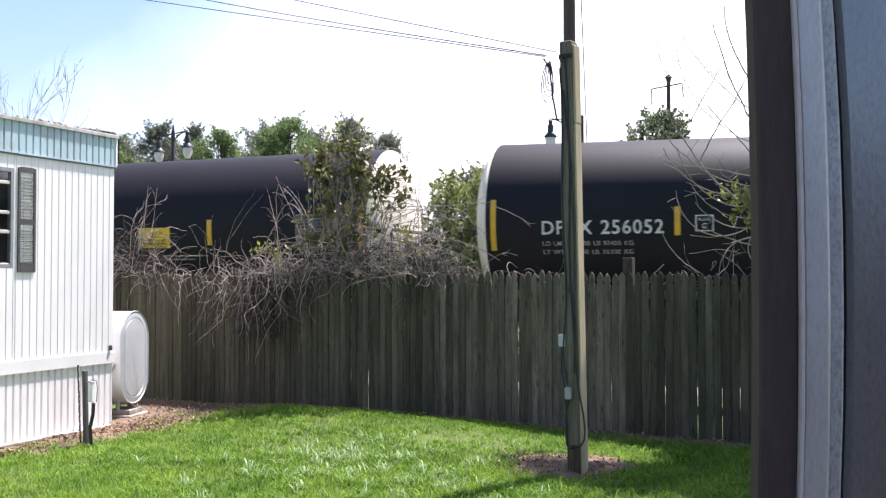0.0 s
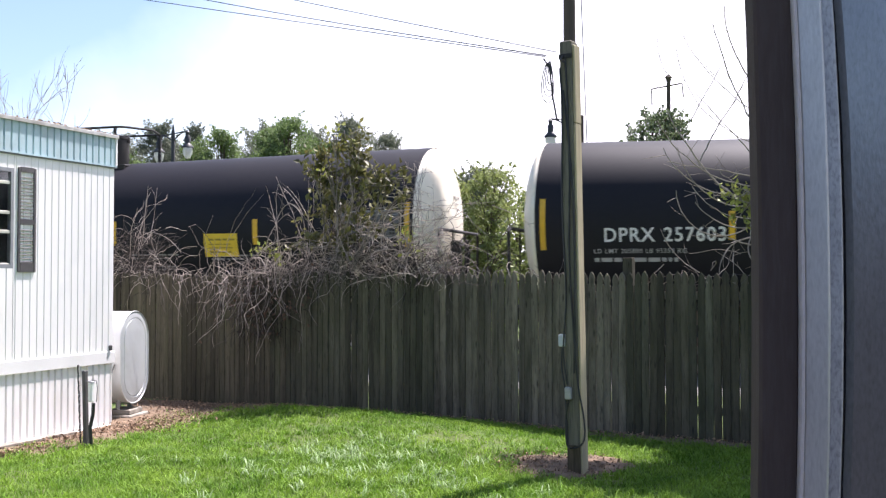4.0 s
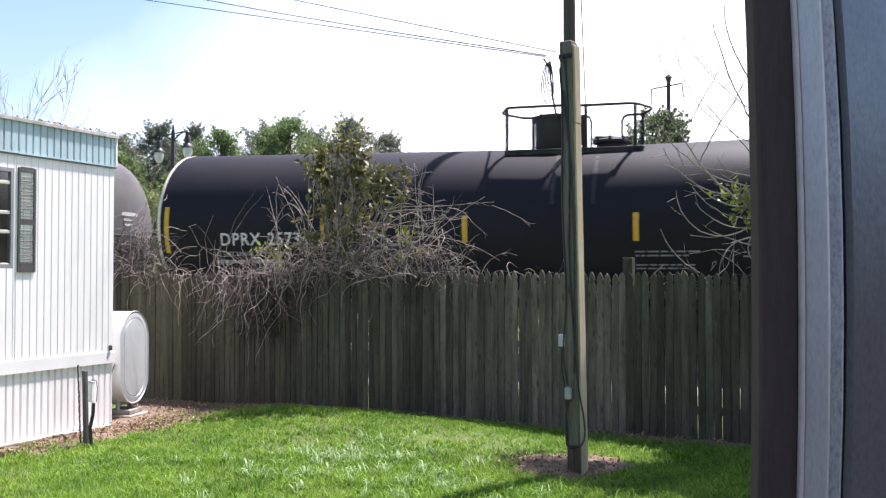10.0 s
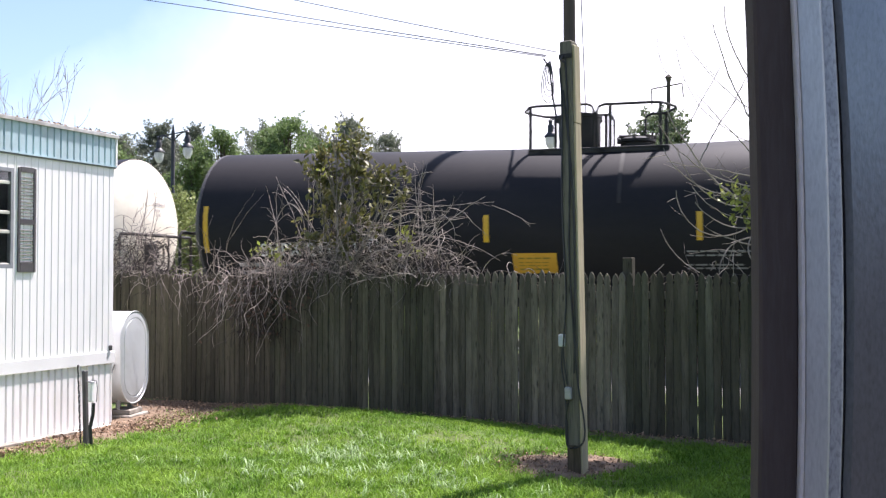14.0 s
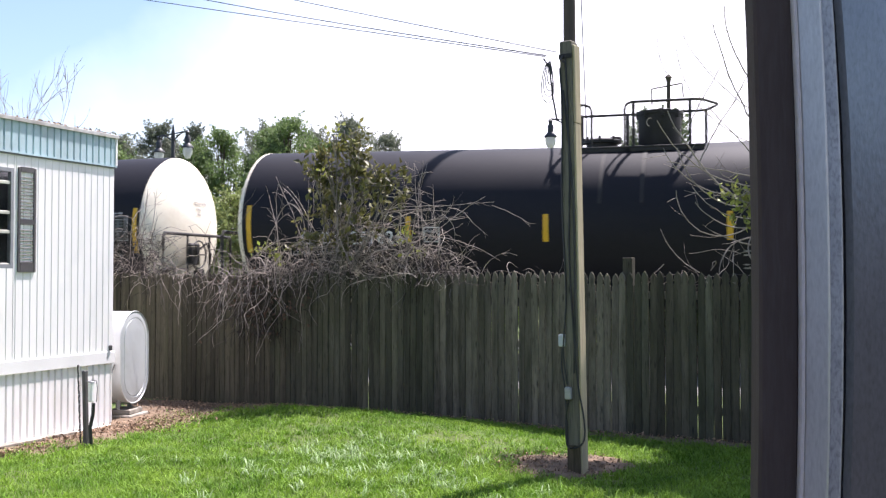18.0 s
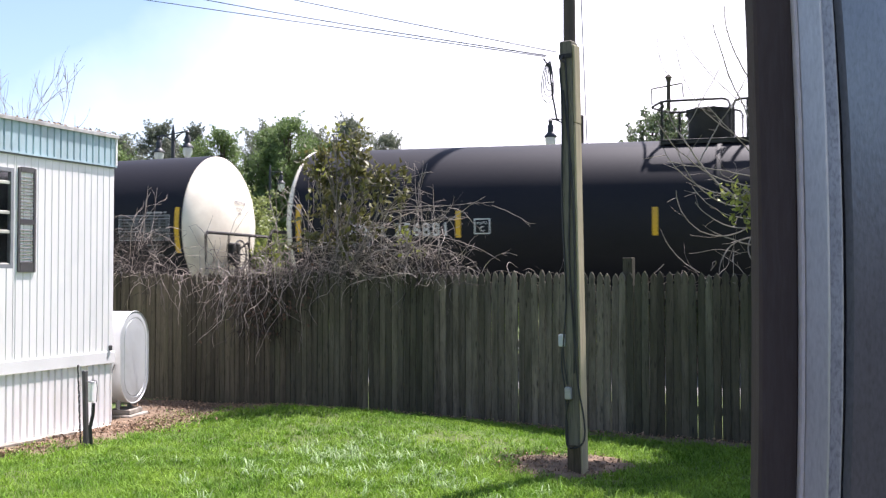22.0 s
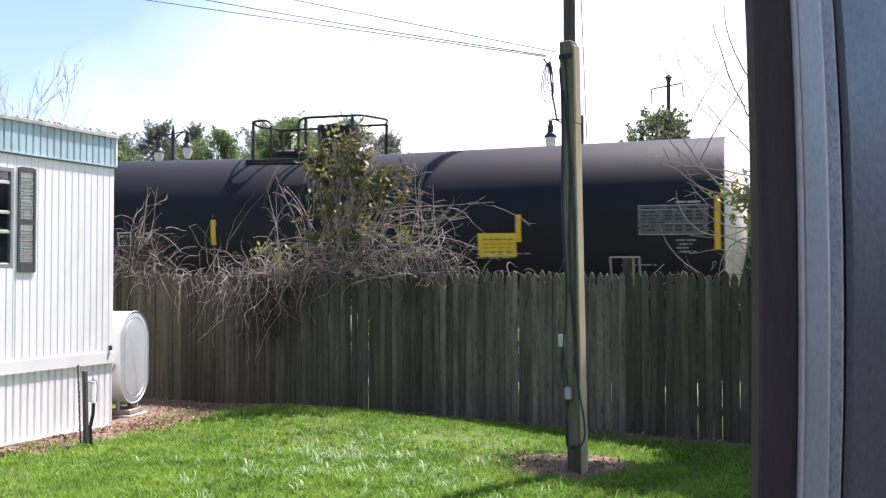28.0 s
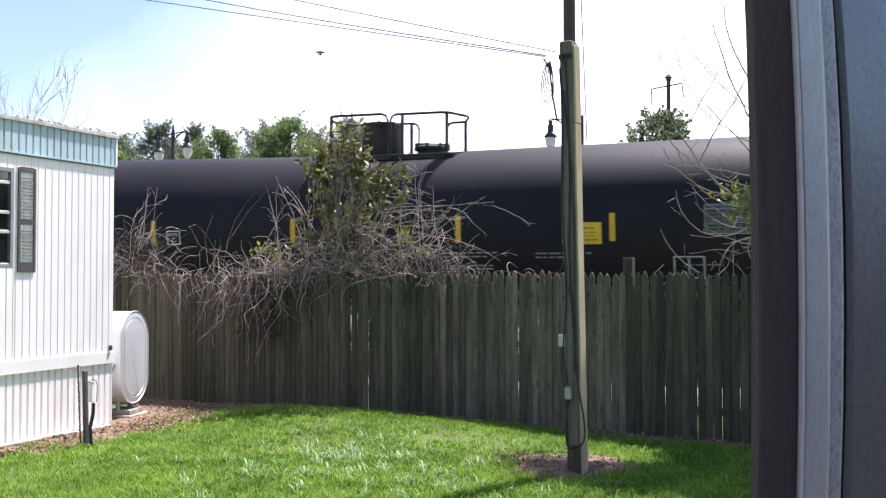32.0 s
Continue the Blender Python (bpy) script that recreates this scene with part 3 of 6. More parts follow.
make_track()
AXIS, RAD, HALF, DROP = 2.77, 1.52, 7.75, 0.12   # tank axis height at the ends, radius, half length, sag of the middle


SAG = [DROP]   # of the car being built


def axis_z(x):
    return AXIS - SAG[0] * (1 - min(1.0, abs(x) / HALF))


def on_side(x, z, out=0.004):
    """A place on the near side of the tank."""
    dz = z - axis_z(x)
    return (x, -math.sqrt(max(0.0, (RAD + out) ** 2 - dz * dz)), z)


def side_plate(sh, x0, x1, z0, z1, out=0.006, steps=4):
    """A thin plate that follows the tank's side."""
    v, f = [], []
    for i in range(steps + 1):
        z = z0 + (z1 - z0) * i / steps
        for x in (x0, x1):
            v.append(on_side(x, z, out))
    f = [(2 * i, 2 * i + 1, 2 * i + 3, 2 * i + 2) for i in range(steps)]
    k = len(v)
    v += [on_side(x, z0 + (z1 - z0) * i / steps, 0.0005) for i in range(steps + 1) for x in (x0, x1)]
    rim = [0] + [2 * i + 1 for i in range(steps + 1)] + [2 * i for i in range(steps, 0, -1)]
    f += [(rim[(j + 1) % len(rim)], rim[j], rim[j] + k, rim[(j + 1) % len(rim)] + k) for j in range(len(rim))]
    return sh.add(v, f)


def text_shape(words, height, bold=0.0):
    """The outline of some words as flat vertices and faces, capitals of that height."""
    cu = bpy.data.curves.new("words", "FONT")
    cu.space_character, cu.space_word = 1.12, 1.25
    cu.body, cu.size, cu.offset, cu.resolution_u = words, height / 0.69, bold, 3
    ob = bpy.data.objects.new("words", cu)
    me = bpy.data.meshes.new_from_object(ob)
    v = [tuple(p.co) for p in me.vertices]
    f = [tuple(p.vertices) for p in me.polygons]
    bpy.data.meshes.remove(me)
    bpy.data.objects.remove(ob)
    bpy.data.curves.remove(cu)
    return v, f


def side_text(sh, words, x0, x1, z0, height, bold=0.012):
    """Words on the tank's side, stretched between x0 and x1."""
    v, f = text_shape(words, height, bold * height)
    lo, hi = min(p[0] for p in v), max(p[0] for p in v)
    sh.add([on_side(x0 + (p[0] - lo) / (hi - lo) * (x1 - x0), z0 + p[1], 0.007) for p in v], f)


def two_words(sh):
    """Parts the lettering at its widest gap."""
    spans = sorted((min(sh.v[i][0] for i in q), max(sh.v[i][0] for i in q)) for q in sh.f)
    end, gap, cut = spans[0][1], 0.0, spans[-1][1]
    for lo, hi in spans:
        if lo - end > gap:
            gap, cut = lo - end, (lo + end) / 2
        end = max(end, hi)
    out = []
    for first in (True, False):
        faces = [q for q in sh.f if (sh.v[q[0]][0] < cut) == first]
        used = sorted({i for q in faces for i in q})
        place = {i: k for k, i in enumerate(used)}
        out.append(Shape().add([sh.v[i] for i in used], [tuple(place[i] for i in q) for q in faces]))
    return out


def side_bars(sh, x0, x1, z0, height, rng):
    """A line of small print that cannot be read, as bars."""
    x = x0
    while x < x1 - 0.03:
        w = min(rng.uniform(0.05, 0.22), x1 - x)
        side_plate(sh, x, x + w, z0, z0 + height, 0.006, 1)
        x += w + 0.035


def head_shape(sign):
    prof = []
    for i in range(15):
        t = math.pi / 2 * i / 14
        prof.append((RAD * math.cos(t) + (0.0 if i < 14 else 0), sign * (HALF + 0.42 * math.sin(t))))
    prof[-1] = (0.02, prof[-1][1])
    sh = Shape()
    if sign < 0:
        prof = prof[::-1]
    sh.lathe(prof, "X", 48, Matrix.Translation((0, 0, AXIS)))
    return sh


def tank_shape():
    sh = Shape()
    xs = [-HALF - 0.06, -HALF] + [-HALF + HALF * (i + 1) / 9 for i in range(9)] + [HALF * (i + 1) / 9 for i in range(9)] + [HALF + 0.06]
    n = 56
    v = [(x, (RAD + 0.002) * math.cos(2 * math.pi * k / n), axis_z(x) + (RAD + 0.002) * math.sin(2 * math.pi * k / n)) for x in xs for k in range(n)]
    f = [(i * n + k, i * n + (k + 1) % n, (i + 1) * n + (k + 1) % n, (i + 1) * n + k) for i in range(len(xs) - 1) for k in range(n)]
    return sh.add(v, f)


MESH = {}


def shared(key, maker, mat, smooth=True):
    """One mesh for alike parts."""
    if (key, mat.name) not in MESH:
        MESH[key, mat.name] = maker().mesh(key, mat, smooth)
    return MESH[key, mat.name]


def truck_frame():
    sh = Shape()
    for y in (-1.0, 1.0):
        sh.extrude([(-1.05, 0.5), (-0.95, 0.72), (-0.55, 0.78), (-0.3, 0.95), (0.3, 0.95), (0.55, 0.78), (0.95, 0.72), (1.05, 0.5), (0.75, 0.55), (0.4, 0.35), (-0.4, 0.35), (-0.75, 0.55)], y - 0.06, y + 0.06)
    sh.v = [(x, z, y) for x, y, z in sh.v]
    sh.box(-0.22, 0.22, -1.0, 1.0, 0.55, 0.85, c=0.04)
    return sh


def wheelset():
    sh = Shape()
    for y, s in ((-0.72, -1), (0.72, 1)):
        sh.lathe([(0.06, -0.1 * s), (0.12, -0.07 * s), (0.40, -0.02 * s), (0.445, -0.06 * s), (0.455, 0.05 * s), (0.48, 0.07 * s), (0.40, 0.075 * s), (0.12, 0.06 * s), (0.06, 0.09 * s)][::1 if s > 0 else 1], "Y", 28, Matrix.Translation((0, y, 0)))
    sh.tube([(0, -1.05, 0), (0, 1.05, 0)], 0.07, sides=10)
    return sh


def coupler_shape():
    sh = Shape()
    sh.box(HALF + 0.2, HALF + 0.95, -0.11, 0.11, 0.92, 1.14, c=0.03)
    sh.box(HALF + 0.93, HALF + 1.13, -0.16, 0.12, 0.88, 1.18, c=0.05)
    return sh


def sill_shape():
    sh = Shape()
    sh.box(HALF - 3.4, HALF + 0.5, -0.33, 0.33, 0.88, 1.24, c=0.03)
    sh.box(HALF - 2.2, HALF - 1.5, -1.3, 1.3, 1.02, 1.3, c=0.04)
    sh.box(HALF - 0.2, HALF + 0.75, -1.4, 1.4, 1.12, 1.18)
    sh.box(HALF + 0.42, HALF + 0.5, -1.42, 1.42, 0.95, 1.2)
    for y in (-1.35, 1.35):
        for x in (HALF + 0.12, HALF + 0.42):
            sh.tube([(x, y, 0.45), (x, y, 1.15)], 0.018)
        sh.box(HALF + 0.08, HALF + 0.46, y - 0.06, y + 0.06, 0.45, 0.48)
    return sh


def end_rail_shape():
    """The rail across a car's end, on two legs, with its brace."""
    sh = Shape()
    z, x = 2.62, HALF + 0.52
    sh.tube([(x, -1.38, 1.15), (x, -1.38, z - 0.06), (x, -1.33, z), (x, 1.33, z), (x, 1.38, z - 0.06), (x, 1.38, 1.15)], 0.032, sides=8)
    for y in (-0.45, 0.45):
        sh.tube([(x, y, 1.15), (x, y, z)], 0.02, sides=6)
    sh.tube([(x, -1.38, 1.9), (x, -0.45, 1.9)], 0.016)
    return sh


def brake_shape():
    sh = Shape()
    x0 = HALF + 0.46
    sh.box(x0, x0 + 0.16, -0.44, -0.1, 1.98, 2.44, c=0.03)
    sh.tube([(x0 + 0.22, -0.27 + 0.29 * math.cos(t * 0.3927), 2.2 + 0.29 * math.sin(t * 0.3927)) for t in range(17)], 0.018, caps=False)
    for t in range(3):
        sh.tube([(x0 + 0.18, -0.27, 2.2), (x0 + 0.22, -0.27 + 0.28 * math.cos(t * 2.1), 2.2 + 0.28 * math.sin(t * 2.1))], 0.014)
    sh.tube([(x0 + 0.1, -0.1, 2.3), (x0 + 0.2, 0.1, 2.45), (x0 + 0.2, 0.25, 2.2), (x0 + 0.1, 0.35, 1.7), (x0 + 0.1, 0.4, 1.2)], 0.025)
    sh.tube([(x0 + 0.1, -0.3, 2.0), (x0 + 0.15, -0.1, 1.8), (x0 + 0.1, 0.1, 1.9), (x0 + 0.1, 0.2, 1.3)], 0.022)
    sh.box(x0 - 0.02, x0 + 0.1, -0.1, 0.2, 1.6, 1.9, c=0.03)
    return sh


TOP = AXIS + RAD - DROP   # crown of the tank at its middle


def bonnet_shape():
    sh = Shape()
    sh.lathe([(0.36, TOP - 0.05), (0.40, TOP + 0.04), (0.405, TOP + 0.56), (0.425, TOP + 0.57), (0.425, TOP + 0.63), (0.30, TOP + 0.66), (0.02, TOP + 0.67)], "Z", 32, Matrix.Translation((0.07, 0, 0)))
    for k in range(8):
        t = k * math.pi / 4 + 0.2
        sh.box(0.07 + 0.405 * math.cos(t) - 0.03, 0.07 + 0.405 * math.cos(t) + 0.03, 0.405 * math.sin(t) - 0.03, 0.405 * math.sin(t) + 0.03, TOP + 0.5, TOP + 0.65, c=0.008)
    return sh


def manway_shape():
    sh = Shape()
    m = Matrix.Translation((-1.0, 0, TOP - 0.03))
    sh.lathe([(0.30, 0), (0.30, 0.1), (0.36, 0.11), (0.36, 0.16), (0.25, 0.2), (0.02, 0.21)], "Z", 24, m)
    for k in range(8):
        t = k * math.pi / 4
        sh.lathe([(0.03, 0.1), (0.03, 0.22), (0.015, 0.23)], "Z", 8, m @ Matrix.Translation((0.34 * math.cos(t), 0.34 * math.sin(t), 0)))
    sh.tube([(-1.33, 0.1, TOP + 0.16), (-0.68, 0.1, TOP + 0.2)], 0.03)
    return sh


def deck_shape():
    sh = Shape()
    z = TOP - 0.10
    for y in (-0.72, 0.5):
        sh.box(-1.66, 0.92, y, y + 0.22, z, z + 0.04, c=0.008)
        sh.box(-1.66, 0.92, y + (0.0 if y < 0 else 0.19), y + (0.03 if y < 0 else 0.22), z - 0.06, z)
    for x in (-1.58, -0.5, 0.6):
        sh.box(x, x + 0.1, -0.72, 0.72, z - 0.05, z)
        for y in (-0.68, 0.62):
            sh.box(x, x + 0.08, y, y + 0.06, z - 0.2, z)
    return sh


def arc(p, q, r, corner):
    """Three points that round a corner."""
    c = Vector(corner)
    a, b = (Vector(p) - c).normalized() * r, (Vector(q) - c).normalized() * r
    return [c + a, c + (a + b) * 0.30, c + b]


def rail_line(pts, r=0.12):
    out = [Vector(pts[0])]
    for i in range(1, len(pts) - 1):
        out += arc(pts[i - 1], pts[i + 1], r, pts[i])
    return out + [Vector(pts[-1])]


def guard_low():
    """The rail at the manway's end of the deck: a short loop on one side, a longer one on the other, meeting in a blunt point."""
    sh, z = Shape(), TOP - 0.08
    h = z + 0.80
    sh.tube(rail_line([(-1.1, -0.68, z - 0.1), (-1.1, -0.68, h), (-1.5, -0.68, h), (-1.76, 0.0, h), (-1.5, 0.68, h), (-0.36, 0.68, h), (-0.36, 0.68, z - 0.1)]), 0.025, sides=8)
    for x, y in ((-1.5, -0.68), (-1.5, 0.66), (-0.6, 0.66)):
        sh.box(x - 0.03, x + 0.03, y - 0.02, y + 0.02, z - 0.24, h)
    return sh


def guard_high():
    """The long rail round the bonnet."""
    sh, z = Shape(), TOP - 0.08
    h = z + 0.82
    sh.tube(rail_line([(-0.5, -0.68, z), (-0.5, -0.68, h), (0.84, -0.68, h), (1.14, 0.0, h), (0.88, 0.68, h), (-0.3, 0.68, h), (-0.3, 0.68, z)]), 0.025, sides=8)
    for x, y in ((-0.34, -0.68), (0.66, -0.68), (0.88, 0.68)):
        sh.box(x - 0.03, x + 0.03, y - 0.02, y + 0.02, z - 0.24, h)
    return sh


def strap_shape(side):
    """A flat strap that holds the walkway, bent over one shoulder of the tank."""
    sh = Shape()
    p = [(side * math.sin(radians(a)), math.cos(radians(a))) for a in range(22, 82, 6)]
    rows = [[(dx, (RAD + o) * a, AXIS - DROP + (RAD + o) * b) for dx, o in ((-0.035, 0.004), (-0.035, 0.014), (0.035, 0.014), (0.035, 0.004))] for a, b in p]
    return sh.add([q for r in rows for q in r], [(i * 4 + k, i * 4 + k + 1, i * 4 + k + 5, i * 4 + k + 4) for i in range(len(rows) - 1) for k in range(3)])


def grab_shape():
    sh = Shape()
    for x in (5.80, 6.05, 6.30):
        p = [on_side(x, z, 0.1) for z in (2.08, 1.85, 1.6)]
        sh.tube(p, 0.016)
    for z in (2.08, 1.72):
        sh.tube([on_side(5.80, z, 0.1), on_side(6.30, z, 0.1)], 0.016)
    return sh


# one row a car: left stripe's place along the track at t = 16, stripes, turned end for end, number, load lines, number's height, placards (x, z, w, h), dusty
CARS = [
    (75.76, (0, 3.24, 6.0, 8.86, 12.07, 15.25), 0, "DPRX 256052", ("LD LMT 206000 LB 93450 KG", "LT WT  80000 LB 36300 KG"), 2.49, ((10.75, 2.31, 0.7, 0.4),), 0, (-2.35, -0.23)),
    (57.95, (0, 3.24, 6.01, 8.85, 12.08, 15.25), 0, "DPRX 257603", ("LD LMT 205800 LB 93350 KG", ""), 2.35, ((10.85, 2.31, 0.7, 0.4),), 0, (-2.15, -0.10)),
    (40.31, (0, 3.26, 5.78, 8.85, 12.0, 15.1), 0, "DPRX 257540", ("LD LMT 204800 LB 92850 KG", "LT WT  81200 LB 36850 KG"), 2.35, ((11.25, 2.13, 0.72, 0.45),), 0, (-2.17, -0.15)),
    (22.72, (0, 3.37, 6.15, 9.22, 12.19, 15.15), 1, "DPRX 257348", ("LD LMT 205600 LB 93250 KG", ""), 2.35, ((11.65, 2.12, 0.68, 0.42),), 0, (-2.17, -0.12)),
    (4.97, (0, 2.98, 5.68, 9.42, 12.11, 15.33), 1, "SHPX 211431", ("", ""), 2.14, ((6.55, 1.80, 0.8, 0.36),), 1, (-1.8, 0.18)),
    (-12.89, (0, 3.26, 5.83, 8.98, 12.0, 15.25), 0, "DPRX 257626", ("LD LMT 205700 LB 93300 KG", "LT WT  80300 LB 36400 KG"), 2.35, ((10.75, 2.31, 0.72, 0.4),), 0, (-2.15, -0.11)),
    (-30.71, (0, 3.17, 6.69, 9.48, 12.27, 15.28), 1, "DPRX 256881", ("LD LMT 205500 LB 93250 KG", "LT WT  80400 LB 36450 KG"), 2.49, ((8.95, 2.34, 0.7, 0.34), (11.8, 2.31, 0.72, 0.38)), 0, (-2.28, -0.22)),
    (-48.66, (0, 3.2, 5.62, 8.91, 11.9, 15.32), 0, "DPRX 257219", ("LD LMT 205600 LB 93300 KG", ""), 2.31, ((11.2, 2.1, 0.72, 0.45),), 0, (-2.15, -0.10)),
    (-66.49, (0, 3.24, 5.7, 8.86, 11.8, 15.24), 0, "DPRX 257360", ("LD LMT 204400 LB", ""), 2.33, ((11.4, 2.1, 0.7, 0.42),), 0, (-2.19, -0.09)),
    (-84.38, (0, 3.27, 6.31, 9.59, 12.38, 15.25), 1, "", ("", ""), 2.35, ((11.85, 2.31, 0.68, 0.38),), 0, (-2.15, -0.11)),
]


# how far the data panel sits over its usual height, car by car
PANEL_LIFT = {"SHPX 211431": 0.0, "DPRX 257626": 0.02, "DPRX 257603": 0.08}


def tank_car(row):
    rng = random.Random(round(row[0] * 7))
    place, marks, turned, number, loads, z_num, placards, dusty, span = row
    paint, head = (TANK_OLD, HEADGREY) if dusty else (TANK, HEADWHITE)
    car = thing("tank_car", TRACK @ pose(place, 0, 0.195), ("dusty black tank car with brown heads and low orange placard" if dusty else
                "black tank car with white heads, yellow stripes, rolling on rails"), "tank car", "tank cars of the passing train")
    flip = pose(0, 0, 0, 0, 0, 180)
    lift = Matrix.Translation((0, 0, -0.195))
    straight = z_num > 2.45
    extra = marks[5] - 7.625 + 0.115 - HALF - 0.06   # how far the second end stands from the usual length
    long = 1 + extra / (2 * HALF + 0.12)
    stretch = Matrix.Translation((extra / 2, 0, 0)) @ Matrix.Diagonal((long, 1, 1, 1))
    SAG[0] = 0.04 if straight else DROP
    part("tank_body", shared("tank_body_straight" if straight else "tank_body", tank_shape, paint), paint, car, "dull black sooty cylindrical tank", m=lift @ stretch)
    for s in (-1, 1):
        move = lift @ Matrix.Translation((extra, 0, 0)) if s > 0 else lift
        part("tank_head", shared("tank_head_" + ("a" if s < 0 else "b"), lambda: head_shape(s), head), head, car, "weathered brown domed head" if dusty else "dirty white domed tank head", m=move)
    rim = Shape().lathe([(RAD - 0.01, -HALF - 0.075), (RAD + 0.006, -HALF - 0.07), (RAD + 0.006, -HALF - 0.02), (RAD - 0.01, -HALF - 0.015)], "X", 56, Matrix.Translation((0, 0, AXIS)))
    part("head_rim", rim, head, car, "painted rim of the head", m=lift, smooth=True)
    for k, d in enumerate(marks):
        x = d - 7.625
        sh = Shape()
        end = k in (0, 5)
        up = 0 if end else 0.09 * straight
        side_plate(sh, x - 0.049, x + 0.049, 2.21 if end else 2.36 + up, 3.12 if end else 2.85 + up, 0.006, 6)
        part("reflective_stripe", sh, YELLOW, car, "yellow reflective stripe", m=lift)
    for x, z, w, h in placards:
        sh = Shape()
        x -= 7.625
        side_plate(sh, x - w / 2, x + w / 2, z, z + h, 0.009, 4)
        pl = part("placard", sh, PLACARD_ORANGE if dusty else PLACARD, car, "yellow warning placard with worn print", m=lift)
        ink = Shape()
        for a, b in ((0.70, 0.08), (0.52, 0.04), (0.36, 0.04), (0.16, 0.08)):
            x1 = x - w * 0.36
            while x1 < x + w * 0.3:
                ww = rng.uniform(0.06, 0.14)
                side_plate(ink, x1, x1 + ww, z + h * a, z + h * (a + b), 0.013, 1)
                x1 += ww + 0.03
        part("print", ink, DARKINK, pl, kind="stuff")
    nx = marks[1] - 7.625
    if number:
        sh = Shape()
        side_text(sh, number, nx + span[0], nx + span[1], z_num, 0.235, 0.02)
        for name, piece in zip(("owner_letters", "car_number"), two_words(sh)):
            part(name, piece, LETTER, car, "faded white painted lettering", m=lift)
    for k, words in enumerate(loads):
        sh = Shape()
        z = z_num - 0.20 - 0.15 * k
        if words:
            side_text(sh, words, nx - 2.34, nx - 0.75, z, 0.075, 0.01)
        else:
            side_bars(sh, nx - 2.34, nx - 0.9, z, 0.07, rng)
        part("load_lettering", sh, SMALLPRINT, car, "small grey load lettering", m=lift, kind="stuff")
    box = Shape()
    bx, bz = nx + 0.30, z_num + 0.02
    for x0, x1, z0, z1 in ((bx, bx + 0.3, bz, bz + 0.02), (bx, bx + 0.3, bz + 0.26, bz + 0.28), (bx, bx + 0.02, bz + 0.02, bz + 0.26), (bx + 0.28, bx + 0.3, bz + 0.02, bz + 0.26)):
        side_plate(box, x0, x1, z0, z1, 0.007, 1)
    side_text(box, "PLATE", bx + 0.06, bx + 0.24, bz + 0.175, 0.05)
    side_text(box, "C", bx + 0.11, bx + 0.19, bz + 0.05, 0.09)
    part("plate_mark", box, LETTER, car, "white boxed mark", m=lift)
    ex = marks[5] - 7.625
    back, up = Shape(), PANEL_LIFT.get(number, 0.13)
    ex += 0.06
    side_plate(back, ex - 1.36, ex - 0.24, 2.342 + up, 2.83 + up, 0.004, 5)
    part("panel_backing", back, PANELGREY, car, "grey data panel backing", m=lift)
    cells = Shape()
    for r in range(7):
        z = 2.765 + up - r * 0.062
        for c in range(4 if r else 2):
            x = ex - 0.92 + 0.17 * c if r else ex - 0.9 + 0.35 * c
            if r != 4:
                side_plate(cells, x, x + (0.045 if r else 0.22), z, z + 0.04, 0.0055, 1)
                if r:
                    side_plate(cells, x + 0.06, x + 0.105, z, z + 0.04, 0.0055, 1)
        side_bars(cells, ex - 1.32, ex - 1.32 + rng.uniform(0.2, 0.36), z + 0.006, 0.024, rng)
    side_plate(cells, ex - 1.36, ex - 0.24, 2.50 + up, 2.512 + up, 0.0055, 1)
    side_plate(cells, ex - 0.96, ex - 0.95, 2.345 + up, 2.827 + up, 0.0055, 4)
    part("panel_print", cells, CARBLACK, car, "black table of test data", m=lift, kind="stuff")
    panel = Shape()
    for x0, x1, z0, z1 in ((ex - 1.38, ex - 0.22, 2.33, 2.342), (ex - 1.38, ex - 0.22, 2.83, 2.842), (ex - 1.38, ex - 1.37, 2.342, 2.83), (ex - 0.23, ex - 0.22, 2.342, 2.83)):
        side_plate(panel, x0, x1, z0 + up, z1 + up, 0.006, 2)
    for r in (1, 5):
        side_plate(panel, ex - 1.37, ex - 0.23, 2.822 + up - 0.062 * r, 2.829 + up - 0.062 * r, 0.0058, 1)
    below = Shape()
    for r in range(4):
        side_bars(below, ex - 0.75 + 0.05 * (r % 2), ex - 0.42 - 0.06 * (r % 3), 2.22 + up - 0.065 * r, 0.03, rng)
    side_bars(panel, ex - 0.75, ex - 0.3, 2.87 + up, 0.035, rng)
    part("data_panel", panel, SMALLPRINT, car, "pale rim and small print round the data panel", m=lift, kind="stuff")
    part("panel_foot_print", below, DIMPRINT, car, "dim lines of small print", m=lift, kind="stuff")
    low = Shape()
    for x0, x1, z in ((9.2, 10.3, 2.16), (9.2, 10.1, 2.09), (9.2, 10.2, 1.93), (9.2, 10.2, 1.87), (11.0, 12.0, 2.14), (11.0, 11.7, 2.07), (13.6, 14.2, 1.93)):
        side_bars(low, x0 - 7.625, x1 - 7.625, z, 0.028, rng)
    part("stencil_print", low, DIMPRINT, car, "lines of small grey stencil print", m=lift, kind="stuff")
    hp = Shape()
    for r, (w, h) in enumerate(((0.5, 0.075), (0.3, 0.045), (0.26, 0.045))):
        y, z = 0.05 * r - 0.15 * dusty, AXIS + 0.5 - 0.11 * r - 0.2 * dusty
        while y < w - 0.1 * dusty:
            q = [(yy, zz) for yy, zz in ((y, z), (y + 0.03, z), (y + 0.03, z + h), (y, z + h))]
            hp.add([(HALF + extra + 0.006 + 0.42 * math.sqrt(max(0, 1 - (yy * yy + (zz - AXIS) ** 2) / RAD ** 2)) + 0.008, yy, zz) for yy, zz in q], [(0, 1, 2, 3)])
            y += 0.05
